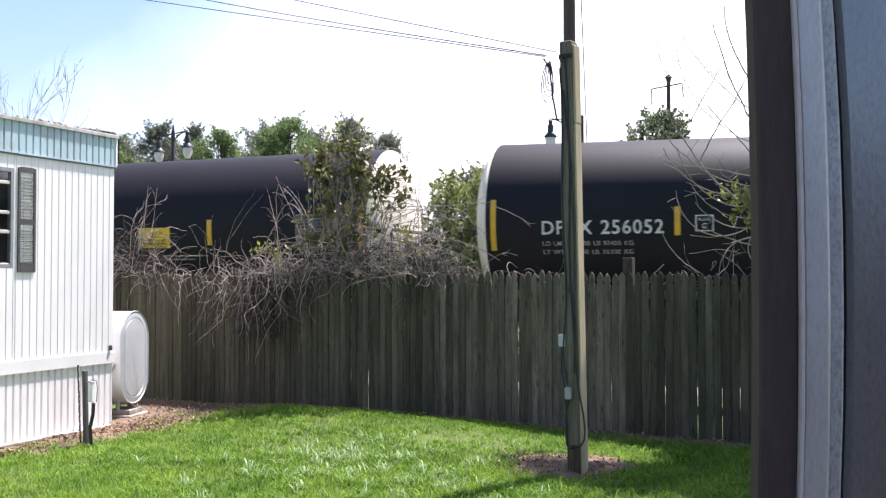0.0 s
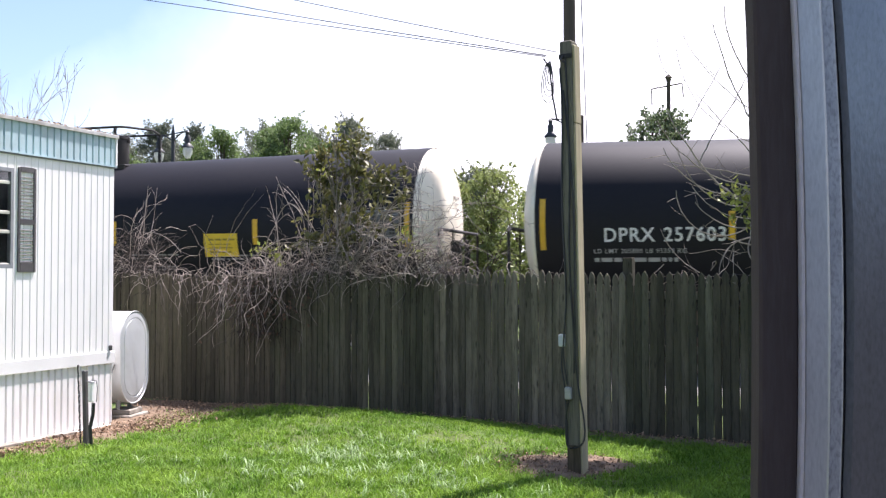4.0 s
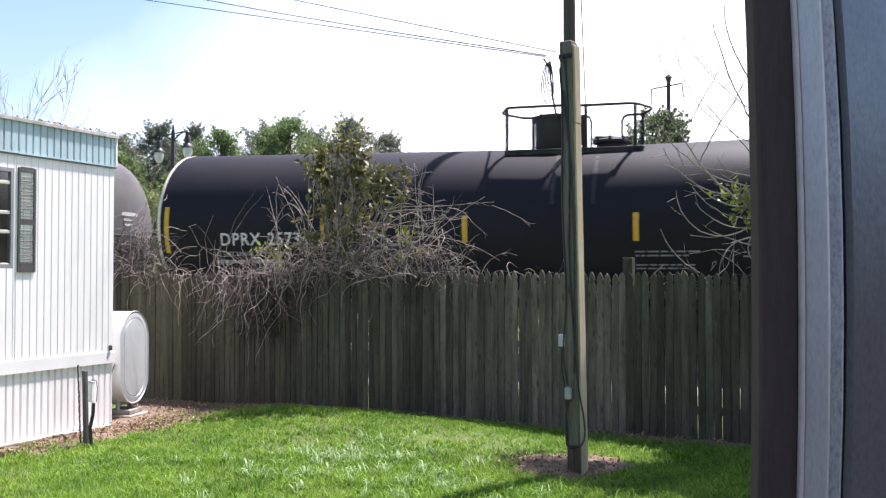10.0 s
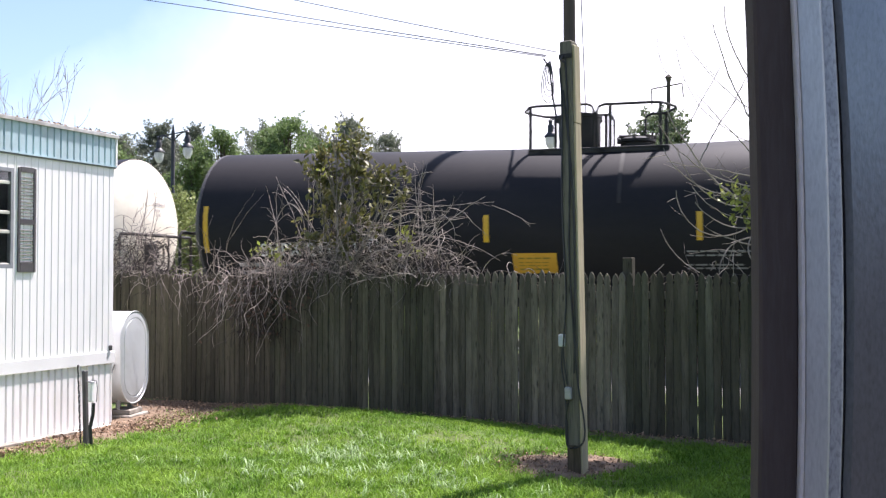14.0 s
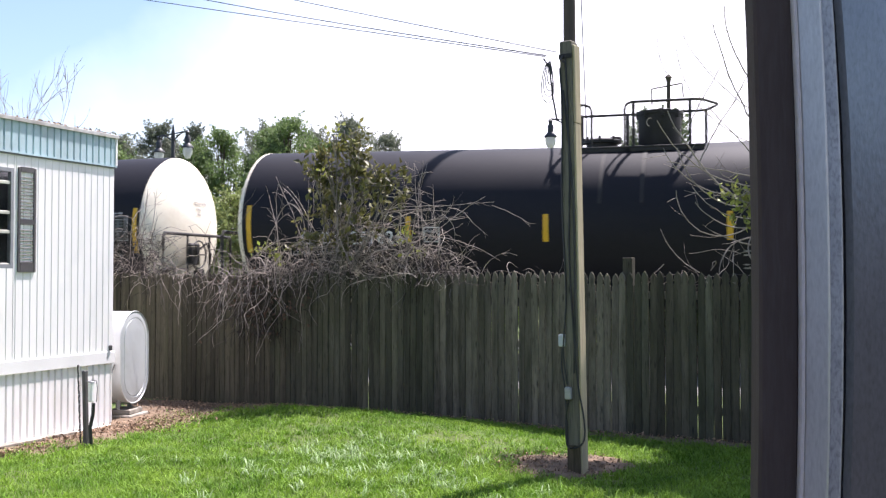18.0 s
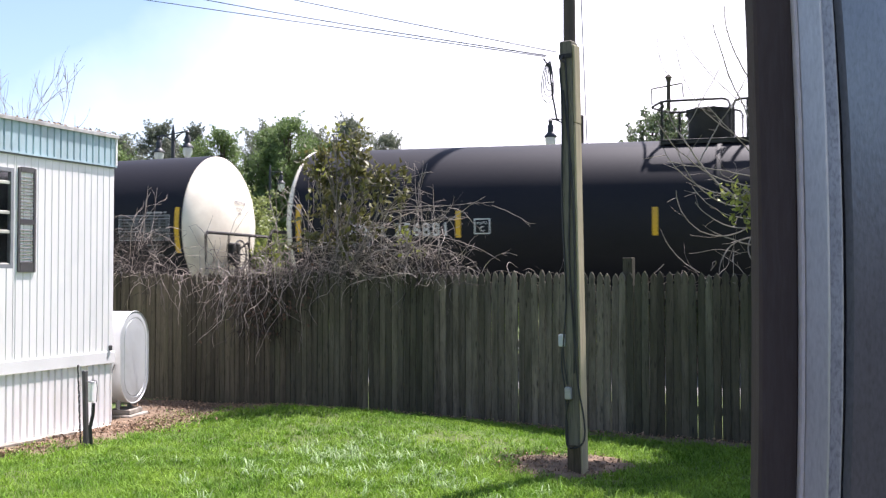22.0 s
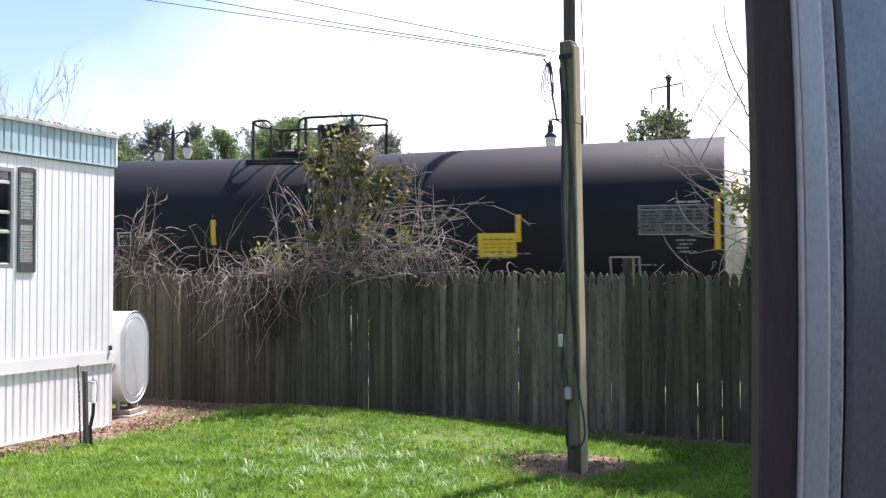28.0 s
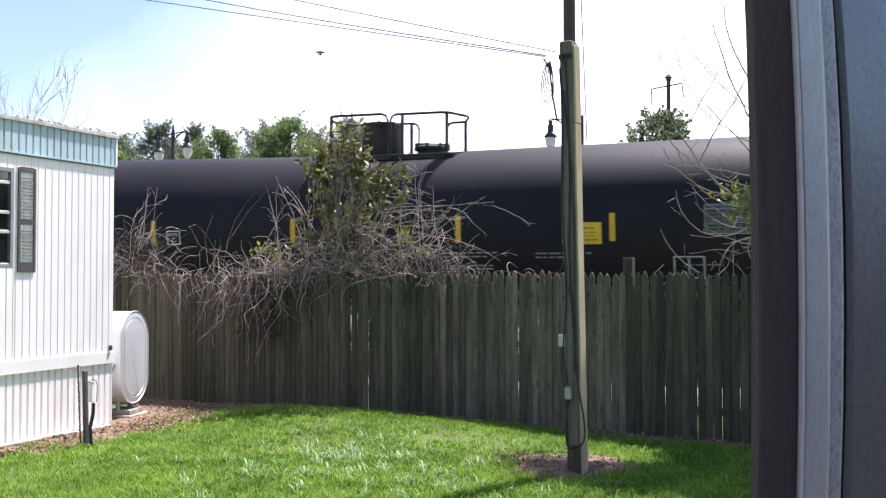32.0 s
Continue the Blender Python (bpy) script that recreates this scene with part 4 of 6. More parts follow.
    part("head_print", hp, LETTER if dusty else HEADPRINT, car, "small stencilled marks on the head", m=lift, kind="stuff")
    short = 0.87 if straight else 1.0
    deck = Matrix.Translation((-0.42 * dusty, 0, DROP - SAG[0])) @ Matrix.Translation((0, 0, (TOP - 0.195) * (1 - short))) @ Matrix.Diagonal((1, 1, short, 1)) @ (lift @ flip if turned else lift)
    part("deck", shared("deck", deck_shape, CARBLACK, False), CARBLACK, car, "black steel walkway on top", m=deck)
    part("bonnet", shared("bonnet", bonnet_shape, CARBLACK), CARBLACK, car, "black round valve bonnet", m=deck)
    part("manway", shared("manway", manway_shape, CARBLACK), CARBLACK, car, "black bolted manway cover", m=deck)
    part("guard_rail", shared("guard_low", guard_low, CARBLACK), CARBLACK, car, m=deck)
    part("guard_rail", shared("guard_high", guard_high, CARBLACK), CARBLACK, car, m=deck)
    for side in (-1, 1):
        for x in (-0.85, -0.12):
            part("saddle_strap", shared("saddle_strap_" + ("a" if side < 0 else "b"), lambda: strap_shape(side), CARBLACK), CARBLACK, car, m=deck @ Matrix.Translation((x, 0, 0)))
    part("grab_iron", shared("grab_iron", grab_shape, SMALLPRINT), SMALLPRINT, car, "pale grab iron", m=lift)
    part("brake_wheel", shared("brake_wheel", brake_shape, CARBLACK), CARBLACK, car, m=lift @ Matrix.Translation((extra, 0, 0)))
    for m in (lift @ Matrix.Translation((extra, 0, 0)), lift @ flip):
        part("sill", shared("sill", sill_shape, CARBLACK, False), CARBLACK, car, "black steel stub sill and end platform", m=m)
        part("coupler", shared("coupler", coupler_shape, WHEELSTEEL, False), WHEELSTEEL, car, m=m)
        part("end_rail", shared("end_rail", end_rail_shape, CARBLACK), CARBLACK, car, m=m)
    for x in (-5.9, 5.9):
        tr = part("truck", shared("truck", truck_frame, CARBLACK, False), CARBLACK, car, "cast steel four-wheel truck", m=lift @ Matrix.Translation((x, 0, 0.17)))
        for dx in (-0.89, 0.89):
            part("wheelset", shared("wheelset", wheelset, WHEELSTEEL), WHEELSTEEL, tr, m=Matrix.Translation((dx, 0, 0.487)))
    return car, place


TRAIN = [tank_car(row) for row in CARS]
# the train's place along the track, relative to t = 16 s
RUN = [(0, -74.361), (2, -64.928), (4, -55.649), (6, -46.438), (8, -37.235), (10, -28.002), (12, -18.719), (14, -9.383), (16, 0.0), (18, 9.417), (20, 18.85),
       (22, 28.286), (24, 37.714), (26, 47.132), (28, 56.552), (30, 66.003), (32, 75.532)]


# ---- fence ----
def picket_mesh(mat, rng):
    w, h, t = 0.0432 + rng.uniform(-0.002, 0.002), 1.80 + rng.uniform(-0.02, 0.02), 0.009
    out = [(-w, -0.09), (w, -0.09), (w, h - 0.15), (w * 0.74, h - 0.132), (w * 0.93, h - 0.085), (w * 0.62, h - 0.035), (0, h),
           (-w * 0.62, h - 0.035), (-w * 0.93, h - 0.085), (-w * 0.74, h - 0.132), (-w, h - 0.15)]
    sh = Shape()
    n = len(out)
    inner = [(x * 0.86, y - 0.011 if y > 0.2 else y) for x, y in out]
    sh.add([(x, y, z) for ring, z in ((out, -t), (out, t - 0.008), (inner, t)) for x, y in ring],
           [tuple(reversed(range(n))), tuple(range(2 * n, 3 * n))] + [(r * n + i, r * n + (i + 1) % n, (r + 1) * n + (i + 1) % n, (r + 1) * n + i) for r in (0, 1) for i in range(n)])
    warp = rng.uniform(-0.006, 0.006)
    sh.v = [(x + warp * math.sin(y * 1.7), -z + warp * y, y) for x, y, z in sh.v]
    return sh.mesh("picket", mat)


def make_fence():
    rng = random.Random(8)
    fence = thing("picket_fence", Matrix.Translation(FENCE_O), "tall weathered grey-green wooden picket fence with pointed tops", "fence")
    a = math.degrees(math.atan2(FENCE_U.y, FENCE_U.x))
    kinds = {m.name: [picket_mesh(m, rng) for k in range(8)] for m in (PICKET, PICKET_BROWN, PICKET_MOSS)}
    d = -3.0
    while d < 10.6:
        mat = PICKET_BROWN if d < 1.9 + rng.uniform(-0.5, 0.5) else PICKET_MOSS if d < 4.36 else PICKET if d < 6.8 + rng.uniform(-0.1, 0.3) else PICKET_MOSS if rng.random() < 0.4 else PICKET_BROWN
        gap = rng.uniform(0.0, 0.002) + (rng.random() < 0.05) * 0.002 + (d > 6.9 and rng.random() < 0.3) * 0.0038
        p = FENCE_U * d + FENCE_N * rng.uniform(0, 0.008)
        m = pose(p.x, p.y, rng.uniform(-0.02, 0.014), rng.uniform(-0.4, 0.4), rng.uniform(-0.3, 0.3), a + rng.uniform(-1.6, 1.6))
        part("picket", kinds[mat.name][rng.randrange(8)], mat, fence, m=m)
        d += 0.086 + gap
    for z in (0.28, 0.92, 1.5):
        sh = Shape().box(-3.1, 10.7, 0.014, 0.05, z, z + 0.085, c=0.004)
        part("rail", sh, RAILWOOD, fence, m=pose(0, 0, 0, 0, 0, a))
    for d, h in ((-2.6, 1.75), (-0.2, 1.75), (2.2, 1.75), (4.42, 1.72), (6.81, 1.955), (9.1, 1.72)):
        sh = Shape().box(-0.055, 0.055, 0.052, 0.152, -0.1, h, c=0.006)
        p = FENCE_U * d
        part("post", sh, PICKET, fence, m=pose(p.x, p.y, 0, 0, 0, a))


make_fence()


# ---- trailer ----
def ribbed(x0, x1, z0, z1, pitch, depth, y=0.0, w=0.012):
    """A sheet with narrow standing ribs, facing -y."""
    sh, pts = Shape(), []
    x = x0
    while x < x1 - 0.001:
        e = min(x + pitch, x1)
        pts += [(x, 0), (min(x + 0.012, e), 0), (min(x + 0.018, e), depth), (min(x + 0.018 + w, e), depth), (min(x + 0.024 + w, e), 0)]
        x = e
    pts.append((x1, 0))
    n = len(pts)
    v = [(a, y + b, z) for z in (z0, z1) for a, b in pts] + [(a, y + max(0.04, depth + 0.01), z) for z in (z0, z1) for a, b in pts]
    f = [(i, i + 1, n + i + 1, n + i) for i in range(n - 1)] + [(2 * n + i + 1, 2 * n + i, 3 * n + i, 3 * n + i + 1) for i in range(n - 1)]
    f += [(i + 1, i, 2 * n + i, 2 * n + i + 1) for i in range(n - 1)] + [(n + i, n + i + 1, 3 * n + i + 1, 3 * n + i) for i in range(n - 1)]
    f += [(0, n, 3 * n, 2 * n), (2 * n - 1, n - 1, 3 * n - 1, 4 * n - 1)]
    return sh.add(v, f)


def make_trailer():
    L, W = 12.5, 4.2
    t = thing("mobile_home", TRAILER, "white ribbed metal mobile home with pale blue fascia and dark shutters", "mobile home")
    # the long wall, with the window's opening
    wx0, wx1, wz0, wz1 = -2.45, -1.52, 1.83, 2.87
    for k, (x0, x1, z0, z1) in enumerate(((-L, wx0, 0.86, 3.05), (wx0, wx1, 0.86, wz0), (wx0, wx1, wz1, 3.05), (wx1, 0, 0.86, 3.05))):
        part("siding", ribbed(x0, x1, z0, z1, 0.101, 0.005), SIDING, t, "white ribbed metal siding")
    part("end_wall", Shape().box(-0.035, 0.0, 0.047, W, 0.06, 3.3), SIDING, t)
    part("far_end_wall", Shape().box(-L, -L + 0.03, 0.047, W, 0.06, 3.3), SIDING, t)
    part("back_wall", Shape().box(-L + 0.03, -0.035, W - 0.04, W, 0.06, 3.3), SIDING, t)
    part("floor", Shape().box(-L + 0.03, -0.035, 0.05, W - 0.04, 0.78, 0.84), RAILWOOD, t)
    part("fascia", ribbed(-L, 0.0, 3.035, 3.375, 0.1, 0.016, -0.012, 0.016), FASCIA, t, "pale blue ribbed fascia")
    part("fascia_trim", Shape().box(-L, 0.03, -0.022, 0.02, 3.026, 3.042), FASCIA, t)
    # dark strip stands in for the shade below the fascia
    part("fascia_shade", Shape().box(-L, 0.03, -0.017, 0.0, 3.012, 3.026), FASCIA_SHADE, t, "dark strip painted as the shade line under the fascia")
    part("corner_trim", Shape().box(0.001, 0.034, -0.024, 0.02, 3.042, 3.372, c=0.004), WHITETRIM, t, "white corner trim")
    rf = Shape()
    prof = [(-0.025, 3.37), (-0.025, 3.40), (W / 2, 3.62), (W + 0.025, 3.40), (W + 0.025, 3.37)]
    rf.add([(x, y, z) for x in (-L - 0.05, 0.05) for y, z in prof], [(0, 1, 2, 3, 4), (9, 8, 7, 6, 5)] + [(i, i + 5, (i + 1) % 5 + 5, (i + 1) % 5) for i in range(5)])
    part("roof", rf, ROOFEDGE, t, "stained grey metal roof edge")
    part("drip_rail", Shape().box(-L, 0.045, -0.036, -0.026, 3.362, 3.405, c=0.003), ROOFRAIL, t, "weathered pale drip rail along the roof edge")
    rng = np.random.default_rng(12)
    u = rng.uniform(-4.2, 0.0, 420)
    c = np.stack([u, rng.uniform(-0.02, 0.25, 420), 3.405 + rng.uniform(0.0, 0.02, 420)], 1)
    c[:, 2] += 0.105 * c[:, 1]
    part("roof_debris", leaf_mesh("roof_debris", c, rng.uniform(0.015, 0.06, 420), LITTER, rng), LITTER, t, "dry leaves and twigs lying on the roof edge", kind="stuff")
    part("belt_trim", Shape().box(-L, 0.025, -0.018, 0.0, 0.735, 0.875, c=0.005), WHITETRIM, t, "white belt trim board")
    part("wall_plug", Shape().box(-0.075, -0.045, -0.04, -0.001, 0.885, 0.945, c=0.006), SHUTTER, t, "small dark cable outlet")
    part("skirting", ribbed(-L, 0.0, 0.01, 0.74, 0.098, 0.026, 0.005, 0.02), SIDING, t, "white ribbed skirting")
    part("footing", Shape().box(-3.5, -0.75, -0.15, -0.027, -0.06, 0.05, c=0.006), CONCRETE, t, "grey concrete footing strip under the skirting")
    part("skirting_foot", Shape().box(-L, 0.05, -0.025, 0.004, -0.03, 0.03, c=0.008), WHITETRIM, t)
    w = part("window", Shape().box(wx0, wx1, 0.0, 0.05, wz0, wz0 + 0.04).box(wx0, wx1, 0.0, 0.05, wz1 - 0.04, wz1).box(wx0, wx0 + 0.04, 0.0, 0.05, wz0 + 0.04, wz1 - 0.04).box(wx1 - 0.04, wx1, 0.0, 0.05, wz0 + 0.04, wz1 - 0.04), GALV, t, "metal sash window with cream bars")
    for z in (wz0 + 0.02, 2.19, 2.39, 2.70):
        part("sash_bar", Shape().box(wx0 + 0.04, wx1 - 0.04, 0.008, 0.035, z, z + 0.035, c=0.004), CREAM, w)
    for z0, z1 in ((wz0 + 0.055, 2.19), (2.225, 2.39), (2.425, 2.70), (2.735, wz1 - 0.04)):
        g = part("pane", Shape().box(wx0 + 0.04, wx1 - 0.04, 0.018, 0.024, z0, z1), PANE, w)
        g.visible_shadow = False
    part("curtain", Shape().box(wx0 - 0.1, wx1 + 0.1, 0.18, 0.2, wz0 - 0.1, wz1 + 0.1), DARKROOM, t, "dark curtain behind the glass")
    for x in (-1.475, -2.75):
        sh = Shape()
        sh.box(x, x + 0.035, -0.016, -0.001, 1.79, 2.89, c=0.004).box(x + 0.215, x + 0.25, -0.016, -0.001, 1.79, 2.89, c=0.004)
        for z in (1.79, 2.29, 2.84):
            sh.box(x + 0.035, x + 0.215, -0.015, -0.001, z, z + (0.10 if z < 1.8 else 0.055))
        s = part("shutter", sh, SHUTTER, t, "dark louvred shutter")
        z = 1.9
        while z < 2.82:
            if not 2.26 < z < 2.34:
                part("slat", shared("slat", lambda: Shape().box(-0.09, 0.09, -0.007, 0.007, -0.002, 0.002), SHUTTER, False), SHUTTER, s, m=pose(x + 0.125, -0.008, z, 40))
            z += 0.037


make_trailer()


def make_meter_post():
    m = Matrix.Translation((-3.66, 10.6, 0)) @ pose(0, 0, 0, 0, 0, 67.3)
    t = thing("utility_stub", m, "dark stub with small white box and conduit beside the skirting", "utility post")
    part("stake", Shape().box(-0.023, 0.023, -0.022, 0.022, -0.05, 0.78, c=0.005), SHUTTER, t, m=pose(0, 0, 0, -2, 0, 0))
    part("box", Shape().box(-0.022, 0.024, -0.082, -0.028, 0.46, 0.66, c=0.01), WHITETRIM, t, "small white plastic box")
    part("hood", Shape().box(-0.026, 0.03, -0.088, -0.022, 0.66, 0.675, c=0.006), GALV, t)
    part("wire_loop", Shape().tube([(0.03, -0.03, 0.68), (0.03, -0.10, 0.675), (0.03, -0.112, 0.60), (0.03, -0.104, 0.46)], 0.004, sides=5), CABLE, t, "thin grey wire loop")
    part("conduit", Shape().tube([(0.0, -0.09, 0.45), (0.0, -0.085, 0.34), (0.0, -0.05, 0.2), (0.0, -0.07, -0.03)], 0.018, sides=8), CABLE, t, smooth=True)
    sh = Shape()
    for k in range(16):
        sh.tube([(-0.03, 0.045 + 0.008 * (k % 2) + 0.0028 * k, 0.04 + k * 0.05), (-0.03, 0.053 - 0.008 * (k % 2) + 0.0028 * k, 0.085 + k * 0.05)], 0.009, sides=5)
    part("chain", sh, CABLE, t, "dark twisted chain")


make_meter_post()


def make_oil_tank():
    # an upright oval drum that lies along x, its near end at x = 0
    ang = math.degrees(math.atan2(0.20, -0.98))
    m = pose(-3.80, 12.66, 0.198, 0, 0, ang)
    t = thing("oil_tank", m, "silver-white oval fuel oil tank on blocks beside the trailer", "oil tank")
    w, h, L = 0.343, 1.12, 1.5

    def oval(s, x):
        pts = []
        for k in range(40):
            a = 2 * math.pi * k / 40
            z = (h / 2 - w) * (1 if math.sin(a) >= 0 else -1) + w * s * math.sin(a)
            pts.append((x, w * s * math.cos(a), h / 2 + z + (s - 1) * 0.0))
        return pts

    def skin(rows):
        sh = Shape()
        v = [p for r in rows for p in r]
        f = [(i * 40 + k, (i + 1) * 40 + k, (i + 1) * 40 + (k + 1) % 40, i * 40 + (k + 1) % 40) for i in range(len(rows) - 1) for k in range(40)]
        return sh.add(v, f)
    part("shell", skin([oval(1, 0.0), oval(1, L)]), OILTANK, t, smooth=True)
    head = [oval(1.0, 0.0), oval(1.02, 0.0), oval(1.025, -0.012), oval(1.01, -0.022), oval(0.985, -0.02), oval(0.975, -0.012), oval(0.9, -0.018), oval(0.79, -0.022), oval(0.775, -0.012), oval(0.755, -0.01), oval(0.74, -0.022), oval(0.6, -0.026), oval(0.3, -0.03)]
    cap = skin(head[::-1])
    cap.f.append(tuple(reversed(range(40))))
    part("head", cap, OILTANK, t, "dished oval end", smooth=True)
    part("back_head", skin([oval(1, L), oval(0.9, L + 0.04), oval(0.3, L + 0.05)]), OILTANK, t, smooth=True)
    for x in (0.12, L - 0.15):
        for y in (-0.14, 0.14):
            part("leg", Shape().tube([(x, y, -0.068), (x, y, 0.12)], 0.03), GALV, t)
    part("fuel_line", Shape().tube([(0.05, 0.36, 0.5), (0.1, 0.4, 0.3), (0.3, 0.42, 0.05)], 0.008), CABLE, t)
    b = tagged(part("concrete_block", Shape().box(-0.20, 0.16, -0.27, 0.22, 0.0, 0.068, c=0.012), CONCRETE, m=m @ pose(0.12, 0, -0.198)), "pale concrete pad block under the oil tank", "block")
    copy_thing(b, m @ pose(L - 0.15, 0, -0.198))
    p = tagged(part("paving_slab", Shape().box(-0.15, 0.13, -0.20, 0.17, 0.0, 0.062, c=0.01), CONCRETE, m=m @ pose(0.12, 0, -0.13, 0, 0, 4)), "pale paving slab stacked under the oil tank", "block")
    copy_thing(p, m @ pose(L - 0.15, 0, -0.13, 0, 0, -3))


make_oil_tank()


# ---- post, wires ----
def make_post():
    m = pose(1.185, 9.1, 0, 0, -1.1, -31)
    t = thing("utility_post", m, "weathered grey square timber utility post with side board coloured as sunlit", "utility post")
    part("timber", Shape().box(-0.06, 0.055, -0.07, 0.07, -0.2, 3.84, c=0.008), POSTWOOD, t, "weathered grey timber with a split face")
    part("post_foot", Shape().box(-0.0615, 0.0565, -0.0715, 0.0715, -0.2, 0.27), POSTFOOT, t, "damp dark brown foot of the timber")
    # pale board colour carries the sunlight on the post's right face
    part("side_board", Shape().box(0.057, 0.078, -0.062, 0.062, -0.2, 3.1, c=0.004), LITWOOD, t, "side board coloured pale for the sun on it")
    part("upper_board", Shape().box(0.057, 0.080, -0.06, 0.065, 3.104, 3.8, c=0.005), LITWOOD, t, "upper board coloured pale for the sun on it")
    part("junction_box", Shape().box(-0.122, -0.061, -0.09, -0.03, 1.13, 1.24, c=0.01), BOXGREY, t, "small pale box")
    part("outlet_box", Shape().box(-0.062, 0.0, -0.115, -0.071, 0.67, 0.78, c=0.01), GALV, t, "small grey outlet box")
    part("eye_bracket", Shape().box(-0.062, 0.06, -0.085, -0.07, 3.68, 3.72).tube([(-0.02, -0.09, 3.7), (-0.02, -0.14, 3.66), (0.02, -0.14, 3.63)], 0.01), CARBLACK, t)
    rng = np.random.default_rng(4)
    for pts in ([(-0.055, -0.08, 3.6), (-0.04, -0.08, 3.2), (-0.06, -0.08, 2.4), (-0.04, -0.08, 1.6), (-0.075, -0.085, 1.1), (-0.045, -0.085, 0.8)],
                [(0.0, -0.08, 3.7), (0.02, -0.082, 2.8), (0.0, -0.082, 1.9), (0.03, -0.084, 1.2), (0.06, -0.09, 0.8), (0.11, -0.09, 0.5), (0.1, -0.1, 0.3), (-0.04, -0.1, 0.26), (-0.06, -0.09, 0.5), (-0.02, -0.1, 0.7)],
                [(-0.03, -0.078, 3.4), (0.045, -0.08, 2.5), (0.04, -0.08, 1.4), (0.02, -0.08, 0.9)],
                [(-0.09, -0.07, 1.14), (-0.10, -0.07, 0.95), (-0.065, -0.09, 0.75), (-0.045, -0.09, 0.25)]):
        part("cable", Shape().tube(smooth_line(pts, 5), 0.008, sides=6), CABLE, t, smooth=True)
    coil = Shape()
    for k in range(4):
        c, r1, r2 = Vector((-0.13 - 0.01 * k, -0.12, 3.56 - 0.03 * k)), 0.022 + 0.012 * k, 0.11 + 0.022 * k
        coil.tube([c + Vector((r1 * math.cos(a), 0.02 * math.sin(a * 2), -r2 * math.sin(a))) for a in np.linspace(0.4, 6.4 + 0.3 * k, 16)], 0.0045, sides=5)
    coil.tube([(-0.2, -0.1, 3.70), (-0.14, -0.11, 3.6), (-0.12, -0.1, 3.35), (-0.09, -0.09, 3.15)], 0.008)
    part("coiled_cable", coil, CABLE, t, "loose loops of black cable", smooth=True)


def make_wires():
    def wire(name, a, b, sag, r, label):
        a, b = Vector(a), Vector(b)
        pts = [a.lerp(b, k / 24) - Vector((0, 0, sag * 4 * (k / 24) * (1 - k / 24))) for k in range(25)]
        tagged(part(name, Shape().tube(pts, r, sides=6), CABLE, smooth=True), label, "cable", "wires to the post")
    wire("service_wire", (0.90, 9.0, 3.68), (-6.9, 16.0, 6.41), 0.01, 0.0048, "thin black service wire running up from the post")
    wire("service_wire", (0.91, 9.0, 3.69), (-5.14, 16.0, 6.36), 0.04, 0.0056, "thin black service wire running up from the post")
    wire("service_wire", (1.0, 9.0, 3.72), (-5.14, 16.0, 6.68), 0.02, 0.005, "thin black service wire running up from the post")
    wire("guy_wire", (3.0, 22.3, 8.2), (3.3, 22.3, 0.1), 0.0, 0.012, "thin dark guy wire beside the tall pole")
    t = thing("trackside_pole", pose(2.76, 22.3, 0), "tall dark round wooden pole beside the railway track", "pole")
    part("pole", Shape().tube([(0, 0, -0.2), (0, 0, 6), (-0.02, 0, 15.5)], 0.16, 0.11, sides=16), POLEWOOD, t, smooth=True)
    part("step_strap", Shape().box(0.16, 0.30, -0.03, 0.03, 4.6, 5.25, c=0.01), POLEWOOD, t)


make_post()
make_wires()


